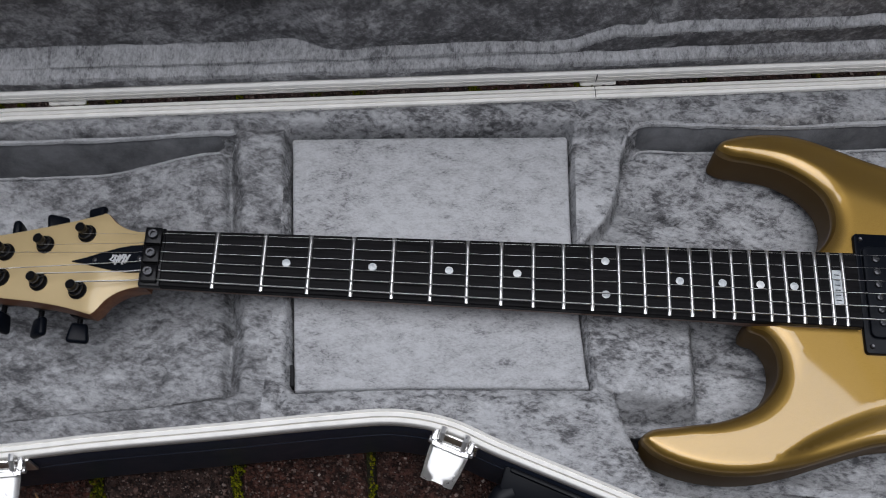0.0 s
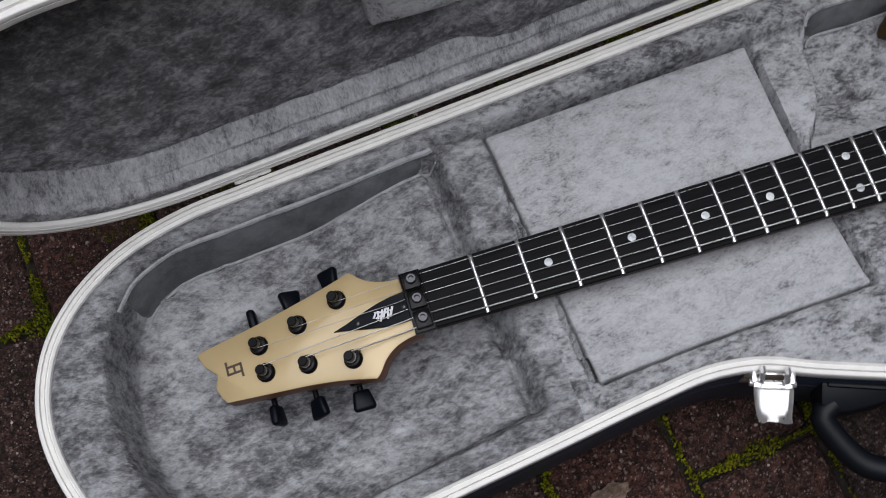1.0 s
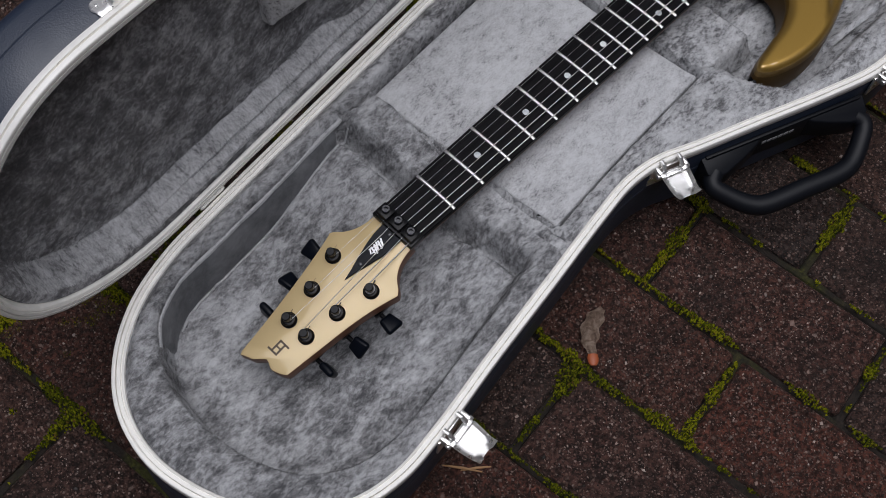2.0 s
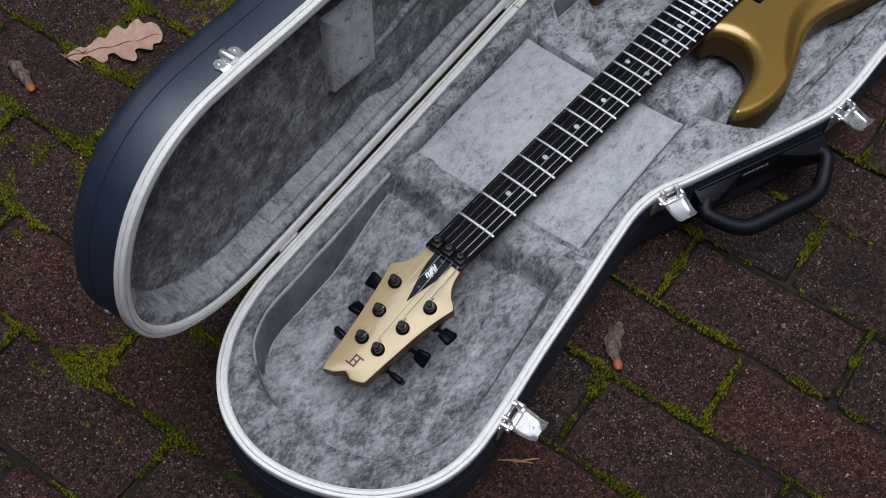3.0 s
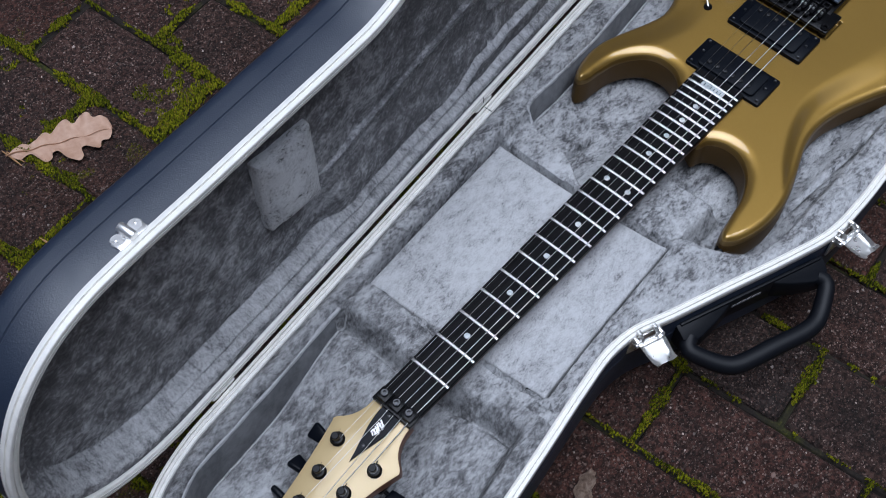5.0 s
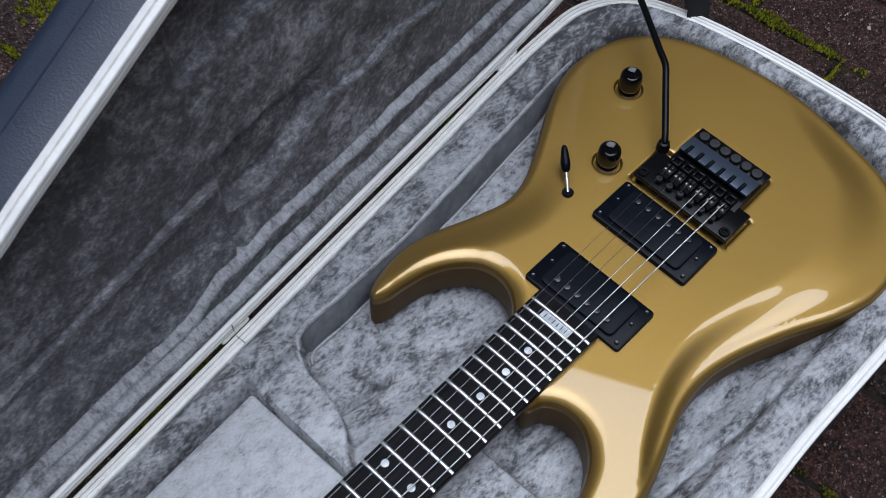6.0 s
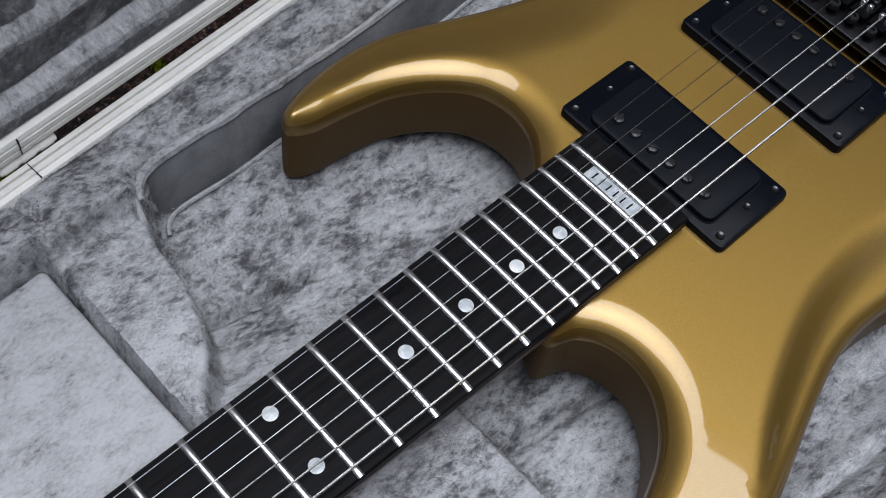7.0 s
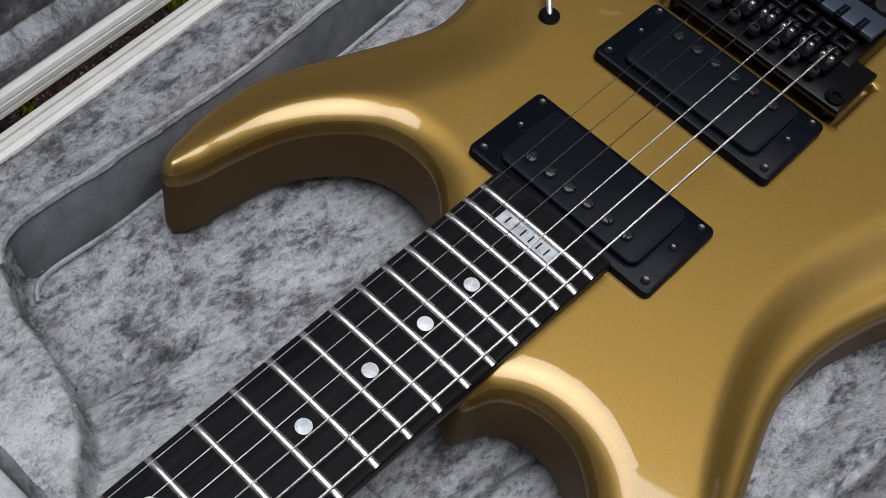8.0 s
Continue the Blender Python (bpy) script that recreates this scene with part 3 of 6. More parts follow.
def lining_height(x, y):
    pts = np.stack([x, y], 1)
    d = distance(pts, OUTLINE)
    s1, s2, s3 = sunk(pts, HEAD_WELL), sunk(pts, BODY_WELL), sunk(pts, PANEL_WELL)
    near = np.maximum(np.maximum(s1, s2), s3)
    top = 0.1035 - 0.0065 * np.clip((0.016 - d) / 0.008, 0, 1) ** 2 - 0.0035 * step(near, -0.011, 0.0) * (y < 0.05)
    hinge_side = np.where((x > 0.06) & (x < 0.335), step(y - 0.111 - 0.062 * x, -0.004, 0.0015), y > 0.05)
    top = top + (0.0050 * step(d, 0.009, 0.018) - 0.0045 * step(near, -0.007, 0.0) ** 2) * hinge_side - 0.0075 * (1 - hinge_side) * (y > 0.05)
    # headstock well: flat floor, then a ramp in two cushions up to the neck
    xs = x + 0.098 * y
    f1 = 0.040 + 0.016 * step(y, 0.02, 0.10) + 0.006 * step(-y, 0.0, 0.1) + 0.030 * step(xs, -0.070, 0.036) - 0.011 * np.exp(-((xs - 0.041) / 0.0034) ** 2) + 0.022 * step(xs, 0.041, 0.056)
    f1 -= 0.034 * step(x, 0.0735 - 0.085 * np.minimum(y - 0.108, 0), 0.0775 - 0.085 * np.minimum(y - 0.108, 0))
    f1 += 0.0020 * np.exp(-((x + 0.1245 + 0.1 * y) / 0.0022) ** 2) + 0.0016 * np.exp(-((s1 - 0.020) / 0.0025) ** 2) * (y > 0.02) * (1 - step(x, -0.135, -0.125))
    f1 += 0.0050 * np.exp(-((xs - 0.046) / 0.016) ** 2) * fractal(x * 1.6 + y, y, 42, 3)
    # body well: pillows in the cutaways, a slope up to the front edge
    f2 = 0.058 + 0.014 * step(y, 0.09, 0.14)
    past = step(y, -0.03, 0.01)
    heel = ((1 - step(x, 0.379, 0.3905)) * (1 - past) + (1 - step(x, 0.31, 0.43)) * past) * step(y, -0.091, -0.074) * (1 - step(y, 0.010, 0.086))
    f2 = f2 + (0.0950 - 0.09 * np.clip(x - 0.30, 0, 0.1) - f2) * heel
    f2 = f2 - 0.008 * np.exp(-((y + 0.041 + 0.15 * (x - 0.4)) / 0.0035) ** 2) * step(x, 0.389, 0.396)
    slope = step(x, 0.40, 0.46) * (1 - step(y, -0.10, -0.05))
    f2 = f2 + slope * (0.030 * (1 - step(s2, 0.0, 0.040)))
    folds = 0.010 * crease(pts, (0.337, 0.128), (0.330, 0.086), 0.0030) + 0.011 * crease(pts, (0.330, 0.086), (0.380, 0.077), 0.0030)
    folds = folds + 0.009 * crease(pts, (0.440, -0.135), (0.655, -0.1625), 0.0028)
    f2 = f2 - folds
    top = top - 0.005 * (crease(pts, (0.056, -0.099), (0.067, -0.119), 0.0024) + crease(pts, (0.0885, -0.088), (0.0905, -0.112), 0.0022) + crease(pts, (0.300, 0.140), (0.292, 0.172), 0.0022))
    wall1 = step(s1, -0.001, np.where(y > 0.05, 0.0055, 0.010))
    z = top + (f1 - top) * wall1
    z = np.where(s2 > -0.002, top + (f2 - top) * step(s2, -0.001, 0.006), z)
    z = np.where(s3 > -0.002, top + (0.066 - top) * step(s3, -0.0012, 0.0020), z)
    return z, d


def lining(name, x0, x1, mat, label, cell=0.0020):
    cols, rows = int((x1 - x0) / cell) + 1, 210
    edge = OUTLINE + inward(OUTLINE) * 0.0085
    grid = []
    for x in np.linspace(x0, x1, cols):
        ys = [ay + (by - ay) * (x - ax) / (bx - ax) for (ax, ay), (bx, by) in zip(edge, np.roll(edge, -1, 0)) if (ax > x) != (bx > x)]
        lo, hi = (min(ys), max(ys)) if ys else (0.0, 0.001)
        grid.append(np.stack([np.full(rows, x), lo + (hi - lo) * np.linspace(0, 1, rows)], 1))
    p = np.concatenate(grid)
    z, d = lining_height(p[:, 0], p[:, 1])
    soft = np.clip((d - 0.011) / 0.01, 0, 1)
    z = z + soft * (0.0032 * fractal(p[:, 0], p[:, 1], 16, 3) + 0.0012 * fractal(p[:, 0], p[:, 1], 95, 2))
    faces = [(i * rows + j, (i + 1) * rows + j, (i + 1) * rows + j + 1, i * rows + j + 1) for i in range(cols - 1) for j in range(rows - 1)]
    ob = from_lists(name, np.column_stack([p, z]), faces, mat, case, label)
    pile("velvet_nap", np.column_stack([p, z]).reshape(cols, rows, 3), mat, ob, "short crushed nap", keep=(d.reshape(cols, rows) > 0.012) * 1.0)


lining("headstock_well_lining", -0.2675, 0.0770, WELL, "crushed grey plush lining")
lining("neck_section_lining", 0.0770, 0.2970, PLUSH, "crushed grey plush lining")
lining("body_well_lining", 0.2970, 0.8305, PLUSH, "crushed grey plush lining")


def felt_wall(name, line, start, end):
    """Smooth facing of a well's wall between two shares of its line, with a pale tube for the lit crest along the top
    and a seam at the foot.
    """
    n = len(line)
    keep = [i % n for i in range(int(start * n), int(end * n) + 1)]
    q, nq = line[keep], inward(line)[keep]
    foot = q + nq * 0.0085
    zf = lining_height(foot[:, 0], foot[:, 1])[0]
    head_p = q + nq * 0.0004
    zt = lining_height(head_p[:, 0], head_p[:, 1])[0] - 0.0012
    tuck = np.clip(np.minimum(np.arange(len(q)), np.arange(len(q))[::-1]) / 3.0, 0, 1)
    b = bmesh.new()
    rows = []
    for f in np.linspace(0, 1, 9):
        d = (0.0012 + 0.0066 * f ** 0.8 + 0.0012 * math.sin(f * math.pi)) * tuck - 0.004 * (1 - tuck)
        wob = 0.0003 * fractal(q[:, 0] + f * 0.05, q[:, 1] + f * 0.03, 60, 2)
        p = q + nq * (d + wob)[:, None]
        z = zt + (zf + 0.0006 - zt) * f + 0.0006 * fractal(q[:, 0], q[:, 1], 120, 2) * (f < 0.1)
        rows.append([b.verts.new((x, y, h)) for (x, y), h in zip(p, z)])
    for a, c in zip(rows, rows[1:]):
        for i in range(len(a) - 1):
            b.faces.new((a[i], a[i + 1], c[i + 1], c[i]))
    wall = part(name, b, FELT, case, "smooth grey felt facing of the well", sharp=80)
    seam = q + nq * 0.0092
    zs = lining_height(seam[:, 0], seam[:, 1])[0] + 0.0006
    part("seam", tube([(x, y, z) for (x, y), z in zip(seam, zs)], 0.0011, 6), PANEL, wall)
    ragged = fractal(q[:, 0], q[:, 1], 70, 3)
    # pale tube added along the edge for the light on its crest
    welt = q - nq * (0.0006 + 0.0003 * ragged)[:, None]
    part("welt", tube([(x, y, z + 0.0004 + 0.0003 * r) for (x, y), z, r in zip(welt, zt, ragged)], [0.0030 + 0.0005 * float(r) for r in np.roll(ragged, 3)], 8), PANEL, wall, "pale tube standing in for the lit crest of the plush")
    # fibres in pale plush: the light they catch is in their colour
    fringe("fringe", np.column_stack([welt, zt + 0.0018]), np.column_stack([nq, 0 * zt - 0.25]), PANEL, wall, "loose fibres, pale for caught light", 16 * len(q), 0.0034)
    fringe("fringe", np.column_stack([seam, zs]), np.column_stack([nq, 0 * zs + 0.1]), PANEL, wall, "loose fibres, pale for caught light", 10 * len(q), 0.0026, 9)


felt_wall("headstock_well_wall", HEAD_WELL, -0.004, float(np.argmin(np.linalg.norm(HEAD_WELL - np.array((0.036, 0.114)), axis=1))) / len(HEAD_WELL))
felt_wall("body_well_wall", BODY_WELL, -0.012, 0.245)


# the padded lid of the accessory box under the neck
b = sweep(PANEL_LINE, [(0.0, 0.070), (0.0, 0.0893), (0.0008, 0.0910), (0.0025, 0.0920)], cap=(True, False))
_in = PANEL_LINE + inward(PANEL_LINE) * 0.0025
_gx, _gy = np.meshgrid(np.arange(0.08, 0.306, 0.005), np.arange(-0.086, 0.13, 0.005))
_c = np.stack([_gx.ravel(), _gy.ravel()], 1)
_c = _c[inside(_c, _in)]
_c = _c[distance(_c, _in) > 0.002]
_t = geometry.delaunay_2d_cdt([Vector(p) for p in np.concatenate([_in, _c])], [], [list(range(len(_in)))], 1, 1e-7)
_xy = np.array([tuple(v) for v in _t[0]])
_z = 0.0920 + 0.0016 * step(distance(_xy, _in), 0.0, 0.012) + np.where(distance(_xy, _in) > 0.001, 0.0010 * fractal(_xy[:, 0], _xy[:, 1], 30, 2), 0)
_nv = [b.verts.new((x, y, z)) for (x, y), z in zip(_xy, _z)]
for f in _t[2]:
    b.faces.new([_nv[i] for i in f])
bmesh.ops.remove_doubles(b, verts=b.verts, dist=0.00005)
part("accessory_box_lid", b, PANEL, case, "pale grey padded lid of the accessory box")
# black sliver put where only a dark gap lies beside the box lid
part("pull_tab", rbox(0.003, 0.016, 0.012, 0.0012, m=Matrix.Translation((0.0948, -0.074, 0.0868)) @ Matrix.Rotation(radians(5), 4, "Z")), WEBBING, case, "dark sliver standing in for the shadowed gap")
part("lid_stay", tube([(0.818, 0.118, 0.094), (0.822, 0.124, 0.112), (0.812, 0.150, 0.160), (0.795, 0.190, 0.235), (0.783, 0.226, 0.270)], [0.011] * 5, 10, squash=0.10), WEBBING, case, "black webbing stay strap")

# ------------------------------------------------ lid, built flat and swung up about the hinge line
ALPHA = math.atan(0.1)
E1 = Vector((math.cos(ALPHA), math.sin(ALPHA), 0))
NV = Vector((-math.sin(ALPHA), math.cos(ALPHA), 0))
LEAN_BACK = radians(0.2)
UPV = (NV * math.sin(LEAN_BACK) + Vector((0, 0, 1)) * math.cos(LEAN_BACK)).normalized()
FACE = E1.cross(UPV)
HINGE = Vector((0.0, 0.1402, RIM_Z + 0.002))
LID_M = Matrix((E1, UPV, FACE)).transposed().to_4x4()
LID_M.translation = HINGE
rel = OUTLINE - np.array([0.0, 0.1382])
LID_LINE = np.stack([rel @ np.array(E1[:2]), -(rel @ np.array(NV[:2])) + 0.003], 1)


def lid_part(name, bm, mat, label="", parent=None):
    bm.transform(LID_M)
    return part(name, bm, mat, parent or lid, label)


LID_DEPTH = 0.062
_b = sweep(LID_LINE, shell_profile(LID_DEPTH, 0.014), cap=(False, True))
_b.transform(LID_M)
lid = part("lid", _b, TOLEX, case, "black leather-grained lid shell")
lid_part("lid_rim", sweep(LID_LINE, LID_RIM_PROFILE, loop=True), ALUMINIUM, "grooved aluminium rim")


def lid_height(u, w):
    pts = np.stack([u, w], 1)
    d = distance(pts, LID_LINE)
    rag = 0.0016 * fractal(u, 0 * u, 24, 2) + 0.0003 * fractal(u, w, 130, 2)
    # the back, with soft folds across it and two pockets
    w_fold = 0.097 + 0.034 * step(u, 0.02, 0.36) + 0.6 * rag
    low1 = step(u, 0.080, 0.110) * (1 - step(u, 0.346, 0.356)) * (1 - step(w, w_fold - 0.0014, w_fold + 0.0014))
    w_two = 0.088 + 0.024 * step(u, 0.40, 0.47) + 0.005 * np.sin(u * 60) + 2.5 * rag
    low2 = step(u, 0.348, 0.358) * (1 - step(w, w_two - 0.0018, w_two + 0.0018))
    pocket = step(u, 0.350, 0.360) * (1 - step(u, 0.440, 0.465)) * step(w, w_two, w_two + 0.008) * (1 - step(w, 0.142 + 3 * rag, 0.152 + 3 * rag))
    w_high = 0.238 + 0.10 * (u - 0.34) + 2 * rag
    high = step(u, 0.336, 0.346) * (1 - step(u, 0.50, 0.56)) * step(w, w_high - 0.002, w_high + 0.004)
    back = -0.031 + (0.0090 - 0.0040 * step(w, 0.045, 0.09)) * np.maximum(low1, low2) - 0.010 * pocket - 0.008 * high
    # padding along the hinge: a plain front, a shelf, a low riser that grows into a second roll past the pocket
    m = step(u, -0.13, -0.06)
    along = m * w + (1 - m) * (d + 0.0035)
    crest = 0.0232 + 0.0022 * (1 - step(u, -0.16, 0.05)) + 0.5 * rag
    riser = 0.0016 + 0.0022 * step(u, 0.22, 0.30) + 0.0165 * step(u, 0.286, 0.330) + 0.7 * rag * step(u, 0.28, 0.33)
    second = crest + 0.0017 + riser
    z = -0.0115 + 0.0080 * step(along, 0.008, 0.015)
    t1 = np.clip((along - crest + 0.0055) / 0.0055, 0, 1)
    z = z - 0.0052 * (1 - np.sqrt(1 - 0.98 * t1 ** 2)) - 0.0062 * np.clip((along - crest) / 0.0017, 0, 1)
    soft = np.minimum(0.0035, 0.8 * riser)
    t2 = np.clip((along - second + soft) / soft, 0, 1)
    z = z - soft * (1 - np.sqrt(1 - 0.98 * t2 ** 2))
    ridge = second + 0.0022
    z = z + (back - z) * np.clip((along - second) / 0.0022, 0, 1)
    # the narrow padded edge elsewhere
    top = -0.007 - 0.006 * np.clip((0.014 - d) / 0.006, 0, 1) ** 2
    edging = top + (back - top) * step(d, 0.017, 0.030)
    far_end = step(u, LID_LINE[:, 0].max() - 0.10, LID_LINE[:, 0].max() - 0.05)
    blend = np.maximum(np.where(u < 0, step(w, 0.05, 0.13), step(w, 0.062, 0.082)), far_end)
    z = z + (edging - z) * blend
    # 1 marks the up-facing roll tops that take the paler, lit copy
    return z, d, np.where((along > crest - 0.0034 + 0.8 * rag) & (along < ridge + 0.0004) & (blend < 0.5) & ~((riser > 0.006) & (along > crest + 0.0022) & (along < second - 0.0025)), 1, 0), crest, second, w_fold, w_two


def lid_lining(u0, u1, cell=0.0018):
    cols, rows = int((u1 - u0) / cell) + 1, 280
    edge = LID_LINE + inward(LID_LINE) * 0.0085
    grid = []
    for x in np.linspace(u0, u1, cols):
        ys = [ay + (by - ay) * (x - ax) / (bx - ax) for (ax, ay), (bx, by) in zip(edge, np.roll(edge, -1, 0)) if (ax > x) != (bx > x)]
        lo, hi = (min(ys), max(ys)) if ys else (0.1, 0.101)
        split = max(lo, min(0.080, hi))
        fold, two = (float(q[0]) for q in lid_height(np.array([x]), np.array([0.1]))[5:7])
        level = np.r_[np.clip(np.r_[np.linspace(0.0112, 0.052, 121), np.linspace(0.0535, 0.080, 20)][:-1], lo, split), np.sort(np.r_[np.linspace(split, hi, rows - 168), np.clip(np.r_[fold + np.linspace(-0.003, 0.003, 14), two + np.linspace(-0.0035, 0.0035, 14)], split + 0.0005, hi - 0.0005)])]
        grid.append(np.stack([np.full(rows, x), level], 1))
    p = np.concatenate(grid)
    z, d, kind = lid_height(p[:, 0], p[:, 1])[:3]
    soft = np.clip((d - 0.011) / 0.01, 0, 1)
    z = z + soft * (0.0022 * fractal(p[:, 0], p[:, 1], 18, 3) + 0.0006 * fractal(p[:, 0], p[:, 1], 90, 2))
    faces = [(i * rows + j, (i + 1) * rows + j, (i + 1) * rows + j + 1, i * rows + j + 1) for i in range(cols - 1) for j in range(rows - 1)]
    world_v = [LID_M @ Vector(v) for v in np.column_stack([p, z])]
    flat = np.array([tuple(v) for v in world_v]).reshape(cols, rows, 3)
    for name, mat, label, want in (("lid_lining", PLUSH_LID, "crushed grey plush lid lining", 0), ("lid_bolster_lining", LIT_PLUSH, "plush of the hinge roll tops, paled for light from above", 1)):
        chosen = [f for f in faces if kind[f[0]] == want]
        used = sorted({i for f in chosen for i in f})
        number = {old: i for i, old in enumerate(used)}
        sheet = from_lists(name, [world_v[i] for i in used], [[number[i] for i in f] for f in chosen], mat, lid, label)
        if want:
            # pale fibres draw the bright line where the roll tops catch light
            for line, u_from, u_to, loose in ((0, -0.10, 0.76, 0.0024), (1, -0.10, 0.76, 0.0028)):
                us = np.linspace(u_from, u_to, 500)
                at = lid_height(us, 0 * us + 0.05)[3 + line] - 0.0012
                pts = np.array([tuple(LID_M @ Vector(v)) for v in np.column_stack([us, at, lid_height(us, at)[0] + 0.0006])])
                fringe("fringe", pts, np.tile(np.array(FACE) * 0.5 + np.array(UPV) * 0.5, (len(us), 1)), PANEL, sheet, "loose fibres, pale for caught light", 9000, loose, 60 + line)
        else:
            # paler fibres along the folds stand in for their lit upper edges
            for line, u_from, u_to, count in ((5, 0.10, 0.345, 6500), (6, 0.36, 0.60, 5000)):
                us = np.linspace(u_from, u_to, 160)
                at = lid_height(us, 0 * us + 0.10)[line] - 0.0012
                pts = np.array([tuple(LID_M @ Vector(v)) for v in np.column_stack([us, at, lid_height(us, at)[0] + 0.0005])])
                fringe("fringe", pts, np.tile(np.array(FACE) * 0.6 + np.array(UPV) * 0.4, (len(us), 1)), LIT_PLUSH, sheet, "loose fibres, pale for caught light", count, 0.0032, 61 + line)
        pile("velvet_nap", flat, mat, sheet, "short crushed nap", 0.9, 0.0013, keep=((kind == want) & (d > 0.012)).reshape(cols, rows) * 1.0, seed=30 + want)


_lu = LID_LINE[:, 0]
lid_lining(_lu.min() + 0.0095, _lu.max() - 0.0095)


_pad = np.concatenate([spline(c, 8, False)[:-1] for c in ([(0.021, 0.0965), (0.050, 0.0915), (0.079, 0.0880)], [(0.079, 0.0880), (0.0835, 0.0880), (0.0835, 0.0925)], [(0.0835, 0.0925), (0.0815, 0.140), (0.0790, 0.182)],
                                                           [(0.0790, 0.182), (0.0780, 0.187), (0.0740, 0.188)], [(0.0740, 0.188), (0.045, 0.192), (0.016, 0.196)], [(0.016, 0.196), (0.0115, 0.196), (0.0110, 0.192)],
                                                           [(0.0110, 0.192), (0.013, 0.140), (0.0165, 0.101)], [(0.0165, 0.101), (0.0170, 0.097), (0.021, 0.0965)])])
_pad = _pad + np.array([-0.002, 0.006])
_b = sweep(_pad, [(0.0, -0.036), (0.0, -0.0255), (0.0012, -0.0225), (0.0035, -0.0207)], cap=(True, False))
_in = _pad + inward(_pad) * 0.0035
_gx, _gy = np.meshgrid(np.arange(0.010, 0.086, 0.004), np.arange(0.085, 0.21, 0.004))
_c = np.stack([_gx.ravel(), _gy.ravel()], 1)
_c = _c[inside(_c, _in)]
_c = _c[distance(_c, _in) > 0.0018]
_t = geometry.delaunay_2d_cdt([Vector(p) for p in np.concatenate([_in, _c])], [], [list(range(len(_in)))], 1, 1e-7)
_xy = np.array([tuple(v) for v in _t[0]])
_dd = distance(_xy, _in)
_z = -0.0207 + 0.006 * (_xy[:, 1] < 9) * np.clip((0.196 - _xy[:, 1]) / 0.09, 0, 1) * step(_dd, 0.0, 0.012) + 0.0035 * step(_dd, 0.0, 0.020) + np.where(_dd > 0.001, 0.0012 * fractal(_xy[:, 0], _xy[:, 1], 40, 3), 0)
_nv = [_b.verts.new((x, y, z)) for (x, y), z in zip(_xy, _z)]
for f in _t[2]:
    _b.faces.new([_nv[i] for i in f])
bmesh.ops.remove_doubles(_b, verts=_b.verts, dist=0.00005)
lid_part("lid_pad", _b, PAD, "pale plush neck pad", parent=None)


# the joints of the two rims, a clip and a rivet
def rim_joint(line, x, high):
    """A fine dark joint across the rim at the place on the hinge side nearest to x."""
    i = int(np.argmin(np.where(high, np.abs(line[:, 0] - x), 9.0)))
    d = line[(i + 1) % len(line)] - line[i - 1]
    turn = math.atan2(d[1], d[0])
    n = inward(line)[i]
    c = line[i] + n * 0.0045
    return rbox(0.0004, 0.0092, 0.0012, 0.0, m=Matrix.Translation((c[0], c[1], 0.0)) @ Matrix.Rotation(turn, 4, "Z"))


_b = rim_joint(OUTLINE, 0.309, OUTLINE[:, 1] > 0.05)
_b.transform(Matrix.Translation((0, 0, RIM_Z - 0.0004)))
part("rim_joint", _b, BLACK_PLASTIC, case, "fine dark joint in the rim", smooth=False)
lid_part("rim_joint", rim_joint(LID_LINE, 0.310, LID_LINE[:, 1] < 0.05), BLACK_PLASTIC, "fine dark joint in the rim")
part("rim_clip", rbox(0.0075, 0.0030, 0.0022, 0.0006, 2, Matrix.Translation((0.471, 0.1735, RIM_Z - 0.0004)) @ Matrix.Rotation(0.10, 4, "Z")), NICKEL, case, "small bright clip on the rim")
_i = int(np.argmin(np.linalg.norm(LID_LINE - np.array((-0.273, 0.100)), axis=1)))
_n = -inward(LID_LINE)[_i]
_r = Matrix.Translation((LID_LINE[_i][0], LID_LINE[_i][1], -0.032)) @ Matrix.Rotation(math.atan2(_n[1], _n[0]), 4, "Z") @ Matrix.Rotation(radians(90), 4, "Y")
lid_part("rivet", lathe([(0.0036, -0.001), (0.0036, 0.0006), (0.0028, 0.0017), (0.0010, 0.0021)], 16, _r), NICKEL, "bright domed rivet")

# hinges along the back edge
for hu in (-0.094, 0.316, 0.66):
    _b = lathe([(0.0018, -0.014), (0.0021, -0.0135), (0.0021, 0.0135), (0.0018, 0.014)], 14, Matrix.Translation((hu, -0.0020, -0.002)) @ Matrix.Rotation(radians(90), 4, "Y"))
    for o in (-0.009, 0.0, 0.009):
        lathe([(0.0023, -0.0035), (0.0025, -0.003), (0.0025, 0.003), (0.0023, 0.0035)], 14, Matrix.Translation((hu + o, -0.0020, -0.002)) @ Matrix.Rotation(radians(90), 4, "Y"), _b)
    lid_part("hinge", _b, ALUMINIUM, "aluminium hinge", parent=lid)


def outline_at(x, low=True):
    best = None
    for i in range(len(OUTLINE)):
        a, c = OUTLINE[i], OUTLINE[(i + 1) % len(OUTLINE)]
        if (a[0] > x) != (c[0] > x):
            t = (x - a[0]) / (c[0] - a[0])
            y = a[1] + t * (c[1] - a[1])
            if best is None or (y < best[0]) == low:
                best = (y, (c - a) / np.linalg.norm(c - a))
    return best


